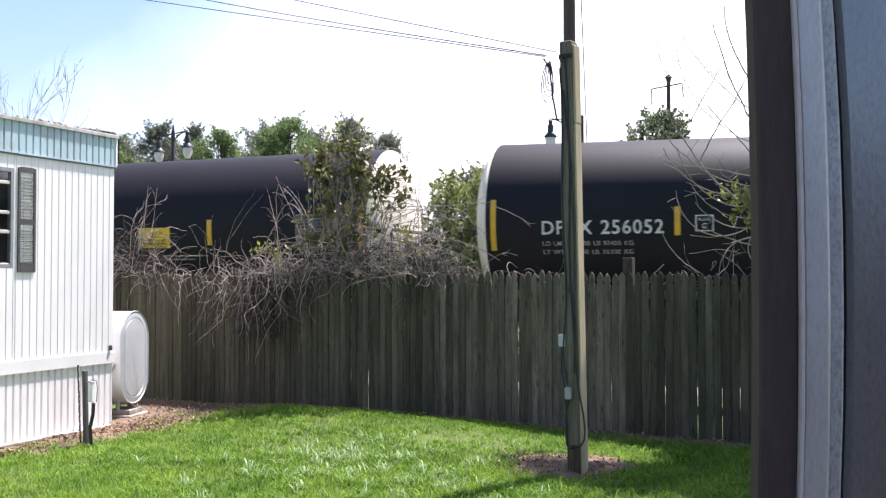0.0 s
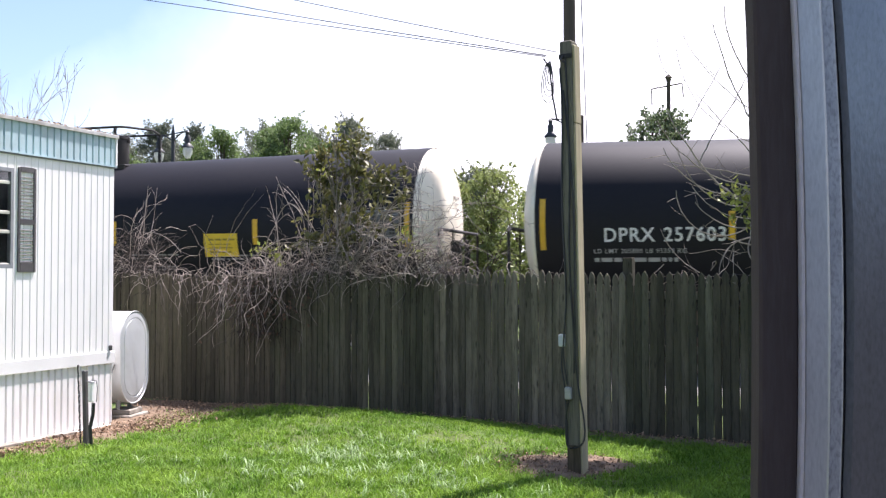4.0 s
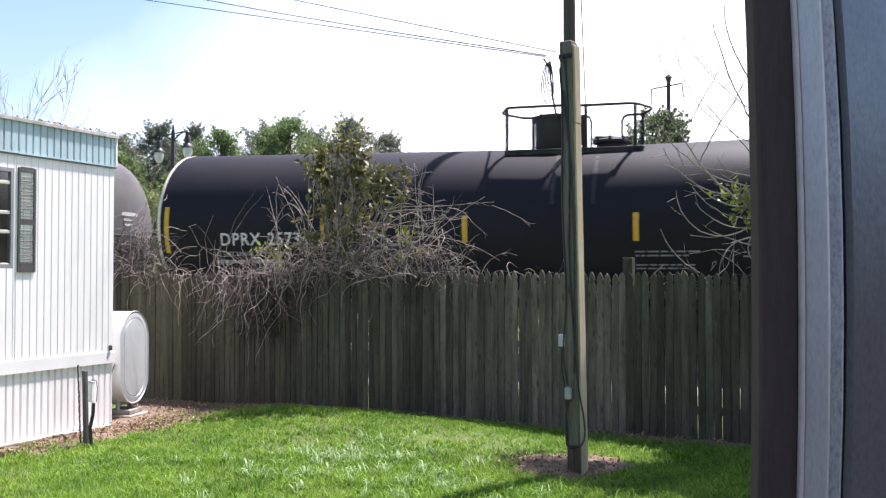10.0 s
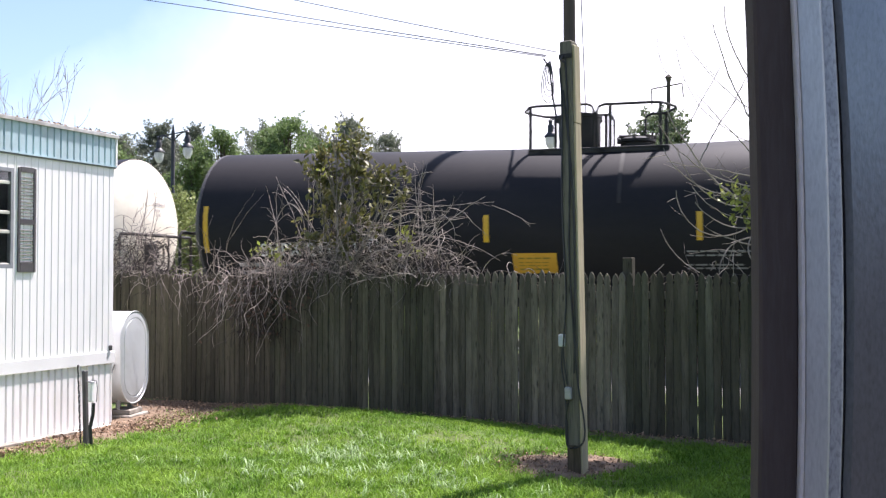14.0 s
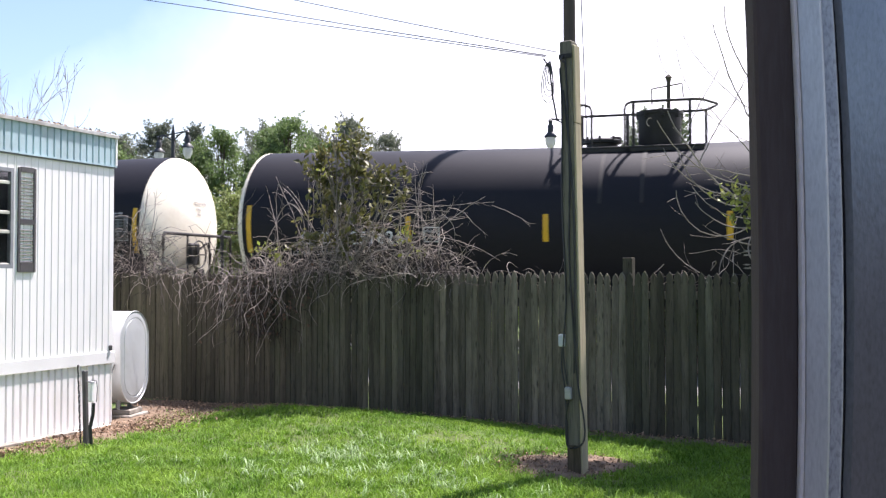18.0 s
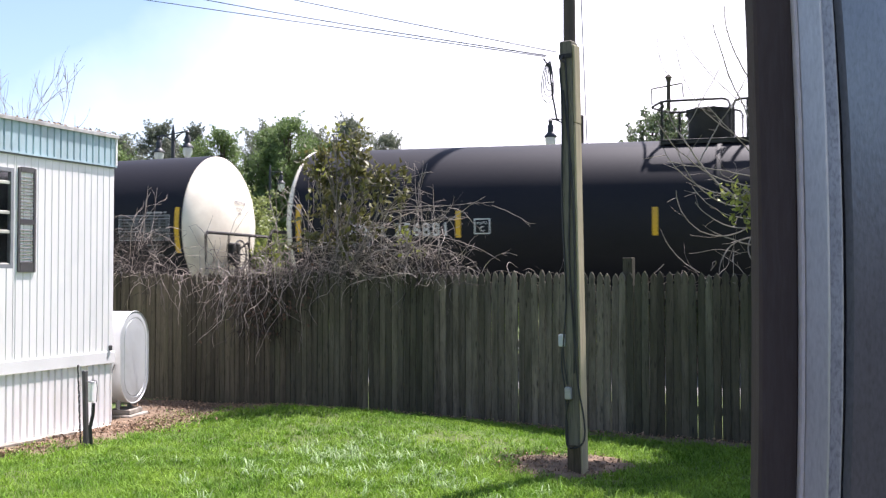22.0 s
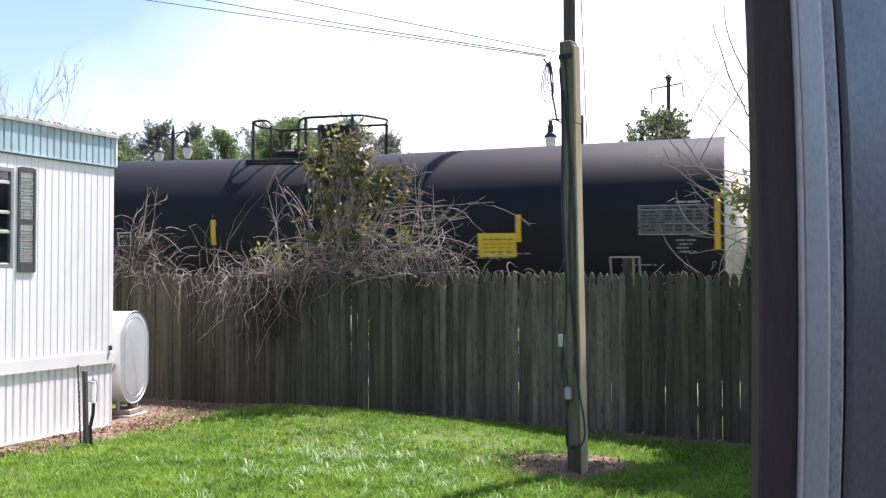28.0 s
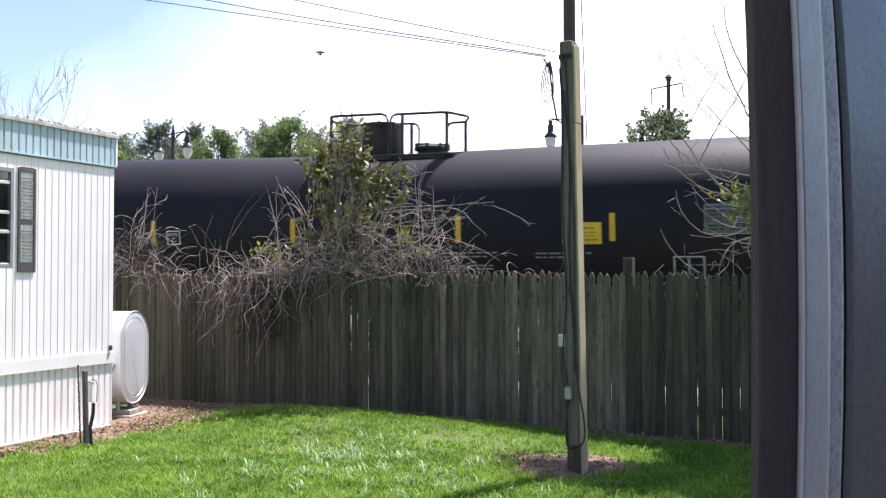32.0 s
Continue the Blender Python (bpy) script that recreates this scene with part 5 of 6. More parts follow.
# ---- the porch opening beside the camera ----
def make_jamb():
    t = thing("porch_door_frame", pose(0, 1.1, 0), "dark brown post and grimy white metal door frame of a porch", "door frame")
    k = 1.1 / 1819.0

    def strip(name, x0, x1, y0, y1, mat, label="", c=0.003, bow=0.006, round_edge=0.0):
        """An upright bar, slightly bowed along its height, with chamfered or rounded edges."""
        a, b = (x0 - 784) * k, (x1 - 784) * k
        ring = [(a + c, y0), (b - c, y0), (b, y0 + c), (b, y1), (a, y1), (a, y0 + c)]
        if round_edge:
            r = round_edge
            ring = [(a + c, y0)] + [(b - r + r * math.sin(q), y0 + r - r * math.cos(q)) for q in np.linspace(0, 1.57, 6)] + [(b, y1), (a, y1), (a, y0 + c)]
        n, rows = len(ring), 25
        zs = [0.25 + 2.5 * i / (rows - 1) for i in range(rows)]
        v = [(x - bow * ((z - 1.75) / 0.27) ** 2 * (abs(z - 1.75) < 0.6) - bow * 4.94 * (abs(z - 1.75) >= 0.6), y, z) for z in zs for x, y in ring]
        f = [(i * n + q, i * n + (q + 1) % n, (i + 1) * n + (q + 1) % n, (i + 1) * n + q) for i in range(rows - 1) for q in range(n)]
        part(name, Shape().add(v, f + [tuple(reversed(range(n))), tuple((rows - 1) * n + q for q in range(n))]), mat, t, label, smooth=round_edge > 0)
    strip("post", 1344, 1414, 0.0, 0.03, JAMBDARK, "dark brown painted wooden post", bow=0.004)
    strip("edge_strip", 1413, 1420, -0.008, 0.06, JAMBEDGE, "thin beige weather strip", 0.001, 0.0055)
    strip("frame_outer", 1423, 1469, -0.004, 0.05, JAMBWHITE, "grimy white metal frame", 0.0012, 0.006, 0.005)
    strip("frame_inner", 1469.5, 1497, 0.004, 0.05, JAMBMILDEW, "mildewed metal edge", 0.0012, 0.0072, 0.004)
    strip("frame_back", 1494, 1530, 0.03, 0.07, JAMBDARK, "dark gap of the frame", 0.002, 0.008)
    strip("door_leaf", 1509, 2700, 0.012, 0.05, JAMBGREY, "blue-grey painted metal door leaf", 0.006, 0.0085, 0.01)
    # floor and wall out of view, added dark to dim the door frame
    tagged(part("floor", Shape().box(-4.0, 4.0, -1.62, 1.3, 0.0, 0.249), UNSEENWOOD), "unseen dark deck floor added to dim reflections in the door frame", "floor", kind="structure")
    wall = tagged(part("wall_south", Shape().box(-4.0, 4.0, -1.62, -1.5, 0.25, 2.17), UNSEENWOOD), "unseen dark boarded wall added behind the deck to dim the door frame", "wall", kind="structure")
    for k in range(12):
        part("board", shared("unseen_wall_board", lambda: Shape().box(-4.0, 4.0, -1.499, -1.478, 0.0, 0.145, c=0.005), UNSEENWOOD, False), UNSEENWOOD, wall, m=pose(0, 0, 0.26 + 0.152 * k))


make_jamb()


# ---- plants ----
def tree(name, x, y, height, spread, mat, leaves, seed, label, base=0.25, leaf=0.16, limbs=16, droop=0.0, category="tree", slim=0.55, clump=0.34, flat=True):
    """A trunk, limbs with side branches, and leaves in small clumps along them."""
    rng = np.random.default_rng(seed)
    t = thing(name, pose(x, y, 0), label, category)
    wood = Shape()
    trunk = bent((0, 0, -0.1), (rng.normal(0, 0.05), rng.normal(0, 0.05), 1), height * 0.9, 9, -0.01, 0.06, rng)
    wood.tube(trunk, height * 0.014 + 0.04, 0.02, sides=8)
    spots = [(p, clump) for p in trunk[5:]]
    for k in range(limbs):
        u = base + (0.92 - base) * (k + rng.uniform(0, 1)) / limbs
        s = trunk[max(1, min(9, int(u * 9)))]
        a = rng.uniform(0, 6.28)
        reach = spread * (0.5 + 0.62 * math.sin(math.pi * (0.12 + 0.68 * (u - base) / (1 - base)))) * rng.uniform(0.6, 1.2)
        line = bent(s, (math.cos(a), math.sin(a), rng.uniform(0.15, 0.9)), reach, 6, 0.02, 0.13, rng)
        wood.tube(line, 0.045, 0.012, sides=5)
        for i in range(2, 7):
            spots.append((line[i], clump * rng.uniform(0.6, 1.2)))
            if rng.random() < 0.8:
                twig = bent(line[i], (line[i] - line[i - 1]).normalized() + Vector(rng.normal(0, 0.8, 3)), reach * rng.uniform(0.2, 0.45), 3, 0.0, 0.15, rng)
                wood.tube(twig, 0.015, 0.006, sides=4, caps=False)
                spots += [(p, clump * rng.uniform(0.5, 1.1)) for p in twig[1:]]
    part("trunk", wood, BARK, t, "brown trunk and limbs", smooth=True)
    per = max(6, leaves // len(spots))
    cs = np.concatenate([np.array(p) + rng.normal(0, r * 0.62, (per, 3)) * np.array([1, 1, 0.7]) for p, r in spots])
    cs = cs[cs[:, 2] > 0.15]
    part("crown", leaf_mesh("crown", cs, rng.uniform(0.5, 1.5, len(cs)) * leaf, mat, rng, slim, droop, flat=flat), mat, t, "crown of small leaves", kind="stuff")
    return t


def crown_leaves(rng, lobes, per_area, leaf, upright, coarse):
    """Leaves on the skins of many small round lobes: four corners each, most of them facing outwards."""
    cs, ds, sizes = [], [], []
    high = max(p[2] for p in lobes) * 0.66
    for x, y, z, r in lobes:
        few = coarse and z < high
        n = max(10, int(per_area * r * r * (0.3 if few else 0.85)))
        d = rng.normal(size=(n, 3))
        d /= np.linalg.norm(d, axis=1)[:, None]
        cs.append(np.array((x, y, z)) + d * (r * rng.uniform(0.35, 1.08, n) ** 0.6)[:, None] * np.array([1, 1, 0.85]))
        ds.append(d)
        sizes.append(rng.uniform(0.55, 1.45, n) * leaf * (1.6 if few else 1.0))
    c, out, s = np.concatenate(cs), np.concatenate(ds), np.concatenate(sizes)[:, None]
    keep = c[:, 2] > 0.1
    c, out, s = c[keep], out[keep], s[keep]
    nrm = out + rng.normal(0, 0.55, c.shape)
    nrm /= np.linalg.norm(nrm, axis=1)[:, None]
    d = np.cross(nrm, rng.normal(size=c.shape) * np.array([1, 1, 1 - 0.9 * upright]))
    d /= np.linalg.norm(d, axis=1)[:, None]
    a = np.cross(nrm, d)
    return np.stack([c - d * s * 0.5, c + a * s * 0.3 + d * s * 0.1, c + d * s * 0.5, c - a * s * 0.3 - d * s * 0.1], 1)


def lobed_tree(name, x, y, height, half, mat, seed, label, leaf=0.15, lobes=120, size=0.3, loose=0.12, base=0.05, pointed=0.5, density=700, upright=0.0, category="tree"):
    """A trunk, limbs that reach to the lobes of the crown, and leaves on the lobes; loose: stray sprays on the outline."""
    rng = np.random.default_rng(seed)
    t = thing(name, pose(x, y, 0), label, category)
    wood = Shape()
    trunk = bent((0, 0, -0.1), (rng.normal(0, 0.03), rng.normal(0, 0.03), 1), height * 0.93, 10, -0.01, 0.04, rng)
    wood.tube(trunk, height * 0.012 + 0.03, 0.015, sides=8)
    spots = []
    for k in range(lobes):
        u = base + (1 - base) * ((k + rng.random()) / lobes)
        w = half * (1 - max(0.0, (u - 0.5) / 0.5) ** (9 - 8 * pointed)) * min(1.0, 0.75 + u) + 0.06 * half
        a, q = rng.uniform(0, 6.28), rng.random() ** 0.45 * w * rng.uniform(0.8, 1.12)
        r = half * size * rng.uniform(0.6, 1.2) * (1.05 - 0.3 * u)
        axis = trunk[min(10, int(u * 10.4))]
        p = Vector((axis.x + q * math.cos(a), axis.y + q * math.sin(a), min(u * height, height - r * 0.8)))
        spots.append((p.x, p.y, p.z, r))
        if k % 3 == 0:
            wood.tube(smooth_line([trunk[max(1, int(u * 8.2))], (axis + p) / 2 + Vector(rng.normal(0, 0.06 * half, 3)), p], 3), 0.014 + 0.012 * half, 0.008, sides=5, caps=False)
        if rng.random() < loose * 3:
            out = Vector((math.cos(a), math.sin(a), rng.uniform(0.0, 1.0) + 0.8 * u)).normalized()
            for i in range(3):
                e = p + out * r * (0.9 + 0.45 * i) + Vector(rng.normal(0, 0.1 * r, 3))
                spots.append((e.x, e.y, e.z, r * (0.42 - 0.1 * i)))
            wood.tube([p, p + out * r * 1.9], 0.012, 0.005, sides=4, caps=False)
    part("trunk", wood, BARK, t, "brown trunk and limbs", smooth=True)
    v = crown_leaves(rng, spots, density / (leaf / 0.15) ** 2, leaf, upright, y > 26)
    me = fast_mesh("crown", v.reshape(-1, 3), np.arange(4 * len(v)), np.full(len(v), 4), mat)
    part("crown", me, mat, t, "crown of many small leaves", kind="stuff")
    return t


def make_trees():
    # x, y, height, half width, looseness, pointedness
    grey = [(-15.4, 50, 8.65, 1.3, 0.2, 0.5), (-13.64, 49, 9.25, 1.0, 0.5, 0.7), (-13.3, 53, 9.0, 1.0, 0.2, 0.4), (-11.96, 52, 9.4, 0.8, 0.5, 0.8), (-10.1, 56, 10.1, 1.35, 0.2, 0.4), (-7.77, 56, 9.8, 1.35, 0.25, 0.4),
            (-6.3, 54, 8.95, 1.0, 0.2, 0.5), (-4.42, 51, 9.5, 1.15, 0.3, 0.4), (-3.15, 52, 9.1, 1.0, 0.3, 0.4), (-17.6, 51, 8.8, 1.4, 0.2, 0.5), (5.75, 52, 8.2, 0.75, 0.3, 0.6), (7.3, 50, 7.5, 1.2, 0.3, 0.5),
            (1.97, 41, 6.2, 1.0, 0.3, 0.4), (3.75, 44, 6.7, 0.42, 0.4, 0.8)]
    for k, (x, y, h, w, loose, point) in enumerate(grey):
        lobed_tree("tree", x, y, h * 0.985, w * 1.05, TREELEAF, 20 + k, "tall grey-green leafy tree in the distance behind the railway", leaf=0.09, lobes=170, size=0.46, loose=loose * 0.5, pointed=point * 0.85, density=560)
    bright = [(-10.28, 49, 8.2, 1.25, 0.7), (-8.56, 50, 8.75, 1.45, 0.6), (-7.1, 49.5, 8.35, 1.35, 0.7), (-11.8, 48.5, 7.6, 1.2, 0.7), (-5.6, 50, 7.6, 1.2, 0.6), (-13.3, 46, 6.9, 1.2, 0.6)]
    for k, (x, y, h, w, point) in enumerate(bright):
        lobed_tree("tree", x, y, h * 1.07, w * 1.15, YOUNGLEAF, 120 + k, "bright green feathery tree behind the railway", leaf=0.10, lobes=200, size=0.34, loose=0.08, pointed=point, density=560, upright=0.8)
    willow = [(-0.15, 31, 4.9, 0.75), (1.3, 31, 5.0, 1.0), (0.5, 32.5, 4.6, 0.9), (2.15, 32, 4.3, 0.6), (-6.2, 33, 4.4, 1.2), (-8.6, 33, 4.4, 1.2), (-1.7, 34, 4.3, 1.0), (3.35, 23.0, 3.75, 0.75), (2.6, 23.4, 2.9, 0.5)]
    for k, (x, y, h, w) in enumerate(willow):
        lobed_tree("bush", x, y, h, w, BUSHLEAF, 60 + k, "light green willowy bush behind the railway", leaf=0.09, lobes=150, size=0.36, loose=0.2, pointed=0.3, density=420, category="bush")
    for k, (x, y, h, w, n, point) in enumerate(((4.05, 21.8, 5.25, 0.74, 280, 0.5), (4.95, 22.3, 5.3, 0.74, 280, 0.65), (4.65, 21.9, 4.5, 1.05, 300, 0.5), (5.5, 22.2, 4.1, 0.85, 220, 0.5), (6.3, 23.0, 4.0, 0.9, 220, 0.4), (6.0, 21.3, 2.9, 0.8, 180, 0.3))):
        lobed_tree("evergreen_tree", x, y, h, w, DARKLEAF, 90 + k, "dense dark green tree with glossy leaves beside the railway", leaf=0.06, lobes=n, size=0.3, loose=0.24, pointed=point, density=400)
    # tree wholly out of view, added to shade the right of the lawn
    tree("yard_tree", 6.25, 12.4, 9.2, 1.45, FRESHLEAF, 42000, 92, "unseen green tree added behind the fence to shade the lawn", base=0.66, leaf=0.12, limbs=36, clump=0.34)


make_trees()


def bramble(name, label, d0, d1, dark, light, low, high, seed, behind=0.1, taper=0.0):
    """Dead canes on the fence from d0 to d1: a low tangle coloured dark for shade and pale canes that arch out of it;
    low, high: their heights over the fence.
    """
    rng = np.random.default_rng(seed)
    t = thing(name, Matrix.Translation(FENCE_O), label, "bramble")
    sh = Shape()
    mid, half = (d0 + d1) / 2, (d1 - d0) / 2
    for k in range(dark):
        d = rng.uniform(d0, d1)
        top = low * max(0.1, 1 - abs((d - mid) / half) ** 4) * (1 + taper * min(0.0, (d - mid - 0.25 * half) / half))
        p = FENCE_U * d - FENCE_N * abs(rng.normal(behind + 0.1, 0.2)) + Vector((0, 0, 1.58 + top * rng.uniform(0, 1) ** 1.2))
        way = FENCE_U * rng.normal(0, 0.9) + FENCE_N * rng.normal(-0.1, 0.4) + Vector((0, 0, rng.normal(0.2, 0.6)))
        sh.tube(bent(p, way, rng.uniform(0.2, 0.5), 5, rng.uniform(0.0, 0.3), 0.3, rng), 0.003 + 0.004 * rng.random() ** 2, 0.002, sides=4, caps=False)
    part("cane_tangle", sh, STEMSHADE, t, "dead canes coloured dark for the shaded inside of the thicket", kind="stuff")
    sh = Shape()
    for k in range(light):
        d = rng.uniform(d0, d1)
        top = high * max(0.15, 1 - abs((d - mid) / half) ** 4) * (1 + taper * min(0.0, (d - mid - 0.25 * half) / half))
        p = FENCE_U * d - FENCE_N * abs(rng.normal(behind, 0.16)) + Vector((0, 0, 1.66 + top * rng.uniform(0, 1) ** 2.2))
        way = FENCE_U * rng.normal(0, 0.8) + FENCE_N * rng.normal(0.0, 0.3) + Vector((0, 0, rng.normal(0.5, 0.7)))
        sh.tube(bent(p, way, rng.uniform(0.2, 0.7), 8, rng.uniform(0.02, 0.2), 0.27, rng), 0.0032 + 0.005 * rng.random() ** 2.5, 0.002, sides=4, caps=False)
    part("pale_cane_tangle", sh, STEM, t, "pale grey-brown dead canes", kind="stuff")
    return t, rng


def long_canes(t, rng, rows, r=0.006):
    """Single long arching canes with side twigs; rows of place along the fence, height, slope along, rise, length, sag."""
    for d, z, along, rise, length, sag in rows:
        sh = Shape()
        line = bent(FENCE_U * d - FENCE_N * rng.uniform(-0.1, 0.3) + Vector((0, 0, z)), FENCE_U * along + FENCE_N * rng.normal(0, 0.15) + Vector((0, 0, rise)), length, 14, sag, 0.05, rng)
        sh.tube(line, r, r * 0.4, sides=5, caps=False)
        for k in range(int(length * 5)):
            i = rng.integers(4, 14)
            sh.tube(bent(line[i], (line[i] - line[i - 1]).normalized() + Vector(rng.normal(0, 0.7, 3)), rng.uniform(0.06, 0.28), 4, 0.05, 0.15, rng), r * 0.45, 0.0016, sides=4, caps=False)
        part("arching_cane", sh, STEM, t)


def arched_canes(t, rng, rows, r=0.008):
    """Canes that bend evenly along the fence; rows of place along it, height, heading and turn in degrees, length."""
    for d, z, heading, turn, length in rows:
        sh, n = Shape(), 16
        p, drift = FENCE_U * d - FENCE_N * rng.uniform(-0.12, 0.2) + Vector((0, 0, z)), rng.normal(0, 0.12)
        line = [p.copy()]
        for i in range(n):
            a = radians(heading + turn * (i + 0.5) / n + rng.normal(0, 5))
            p = p + (FENCE_U * math.cos(a) + FENCE_N * (drift + rng.normal(0, 0.06)) + Vector((0, 0, math.sin(a)))) * (length / n)
            line.append(p.copy())
        sh.tube(line, r, r * 0.5, sides=5, caps=False)
        for k in range(int(length * 6)):
            i = int(rng.integers(5, n))
            sh.tube(bent(line[i], (line[i] - line[i - 1]).normalized() + Vector(rng.normal(0, 0.8, 3)), rng.uniform(0.05, 0.26), 4, 0.05, 0.2, rng), r * 0.5, 0.002, sides=4, caps=False)
        part("arching_cane", sh, STEM, t)


def leaf_cluster(shoot, rng, root, d, z, sd, sz, n, twigs):
    """A branch from the root to a ragged cluster of leaves along a few twigs; returns the leaves' places."""
    goal = FENCE_U * d - FENCE_N * rng.normal(0.08, 0.1) + Vector((0, 0, z))
    mid = root.lerp(goal, 0.55) + Vector(rng.normal(0, 0.05, 3))
    shoot.tube(smooth_line([root, mid, goal], 4), 0.008, 0.004, sides=5, caps=False)
    cs = []
    for k in range(twigs):
        tip = goal + FENCE_U * rng.normal(0, sd) + FENCE_N * rng.normal(0, 0.12) + Vector((0, 0, rng.normal(0, sz)))
        line = smooth_line([mid.lerp(goal, rng.uniform(0.3, 1.0)), goal.lerp(tip, 0.5) + Vector(rng.normal(0, 0.03, 3)), tip], 3)
        shoot.tube(line, 0.004, 0.002, sides=4, caps=False)
        for j in range(max(2, n // twigs)):
            cs.append(line[int(rng.integers(2, len(line)))] + Vector(rng.normal(0, 0.042, 3)))
    return cs


def make_brambles():
    t, rng = bramble("bramble_thicket", "thicket of dead bramble canes with leafy shoots over the fence", 1.4, 4.7, 1250, 300, 0.62, 0.9, 41, taper=0.6)
    sh = Shape()
    for k in range(100):       # canes that hang down the near face of the fence
        u = rng.random()
        d = rng.normal(1.72, 0.45)
        p = FENCE_U * d + FENCE_N * rng.uniform(0.04, 0.22) + Vector((0, 0, rng.uniform(1.6, 2.0)))
        way = FENCE_U * (rng.normal(0.0, 0.35) - (d - 1.6) * 0.25) + FENCE_N * 0.15 + Vector((0, 0, -1.0 + 1.2 * (u < 0.3)))
        sh.tube(bent(p, way, rng.uniform(0.35, 1.45) * max(0.3, 1.1 - 0.4 * abs(d - 1.8)), 9, 0.08, 0.28, rng), 0.0029 + 0.0048 * rng.random() ** 2.5, 0.0018, sides=4, caps=False)
    for k in range(40):
        d = rng.uniform(-0.6, 1.5)
        p = FENCE_U * d + FENCE_N * rng.uniform(0.03, 0.12) + Vector((0, 0, rng.uniform(1.62, 1.86)))
        sh.tube(bent(p, FENCE_U * rng.normal(0, 0.7) + FENCE_N * 0.05 + Vector((0, 0, -0.6)), rng.uniform(0.2, 0.75), 7, 0.1, 0.24, rng), 0.0035 + 0.004 * rng.random() ** 2, 0.0018, sides=4, caps=False)
    for k in range(30):
        d = rng.uniform(2.1, 4.7)
        p = FENCE_U * d + FENCE_N * rng.uniform(0.02, 0.1) + Vector((0, 0, rng.uniform(1.68, 1.9)))
        sh.tube(bent(p, FENCE_U * rng.normal(0, 0.6) + FENCE_N * 0.1 + Vector((0, 0, -0.5)), rng.uniform(0.1, 0.32), 6, 0.15, 0.2, rng), 0.003 + 0.003 * rng.random() ** 2, 0.0018, sides=4, caps=False)
    part("cane_fringe", sh, STEM, t, "dead canes hanging down the fence", kind="stuff")
    # dark vines, spread also to paint the thicket's shade on the fence
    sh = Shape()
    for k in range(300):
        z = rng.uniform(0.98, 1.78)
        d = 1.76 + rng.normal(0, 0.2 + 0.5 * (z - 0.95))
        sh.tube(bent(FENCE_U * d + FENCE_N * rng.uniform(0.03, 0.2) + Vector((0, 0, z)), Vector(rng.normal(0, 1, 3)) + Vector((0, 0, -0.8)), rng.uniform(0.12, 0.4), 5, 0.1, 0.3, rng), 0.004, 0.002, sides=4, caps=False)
    part("dark_cane_fringe", sh, STEMSHADE, t, "dead vines on the fence face, coloured dark, partly for shade", kind="stuff")
    cs = [FENCE_U * (1.7 + rng.normal(0, 0.4)) + FENCE_N * rng.uniform(0.03, 0.2) + Vector((0, 0, z)) for z in rng.normal(1.4, 0.2, 240)]
    part("withered_leaves", leaf_mesh("withered_leaves", np.array(cs), rng.uniform(0.03, 0.075, len(cs)), DEADLEAF, rng, 0.6, 0.8), DEADLEAF, t, "dark brown withered leaves", kind="stuff")
    long_canes(t, rng, ((3.6, 2.35, 1.0, 0.25, 1.35, 0.03), (3.7, 2.2, 1.0, 0.3, 1.5, 0.05), (3.5, 2.55, 1.0, 0.1, 0.8, 0.02), (3.6, 2.75, 1.0, 0.0, 0.7, 0.02), (4.0, 2.0, 0.6, 0.9, 0.8, 0.02), (3.9, 1.9, 0.25, 1.0, 1.2, 0.01),
                        (1.95, 1.75, 0.0, 1.0, 1.25, 0.1), (2.0, 2.45, 0.3, 1.0, 0.75, 0.3), (2.1, 1.9, -0.3, 1.0, 1.1, 0.12), (4.4, 1.78, 0.8, 0.6, 0.75, 0.12), (4.6, 1.75, 1.0, 0.25, 0.7, 0.1), (2.5, 2.3, -0.6, 0.9, 0.8, 0.0), (2.55, 2.0, -0.1, 1.0, 1.2, 0.0), (0.75, 1.75, 0.35, 1.0, 0.55, 0.02), (0.85, 2.1, 0.7, 0.4, 0.2, 0.1),
                        (4.2, 1.8, -0.1, 1.0, 1.35, 0.0), (4.15, 2.5, 0.05, 1.0, 0.7, 0.0), (3.75, 1.9, 0.1, 1.0, 1.3, 0.05)))
    long_canes(t, rng, [(rng.uniform(2.75, 4.5), rng.uniform(1.75, 2.3), rng.normal(0, 0.7), rng.uniform(-0.1, 1.0), rng.uniform(0.5, 1.1), rng.uniform(0.03, 0.2)) for k in range(26)], 0.006)
    long_canes(t, rng, [(rng.uniform(1.35, 2.1), rng.uniform(1.65, 1.95), rng.normal(-0.05, 0.35), rng.uniform(-0.5, 0.4), rng.uniform(0.7, 1.3), rng.uniform(0.15, 0.3)) for k in range(12)], 0.0065)
    arched_canes(t, rng, ((3.81, 2.59, 2, -3, 1.36), (5.08, 2.6, -15, -25, 0.62), (4.71, 2.53, -50, 20, 0.44), (4.06, 2.37, -20, 96, 0.81), (4.54, 2.5, -22, -79, 0.42), (4.96, 1.78, 62, -82, 0.62), (4.5, 2.0, 114, -26, 0.9), (3.48, 2.89, 5, -28, 0.92),
                          (3.73, 2.59, 2, 76, 0.59), (3.3, 2.7, 12, -20, 1.0), (3.5, 2.95, 0, 15, 0.8), (3.6, 2.4, 30, -45, 1.0), (3.2, 3.05, 20, -60, 0.9)), 0.0047)
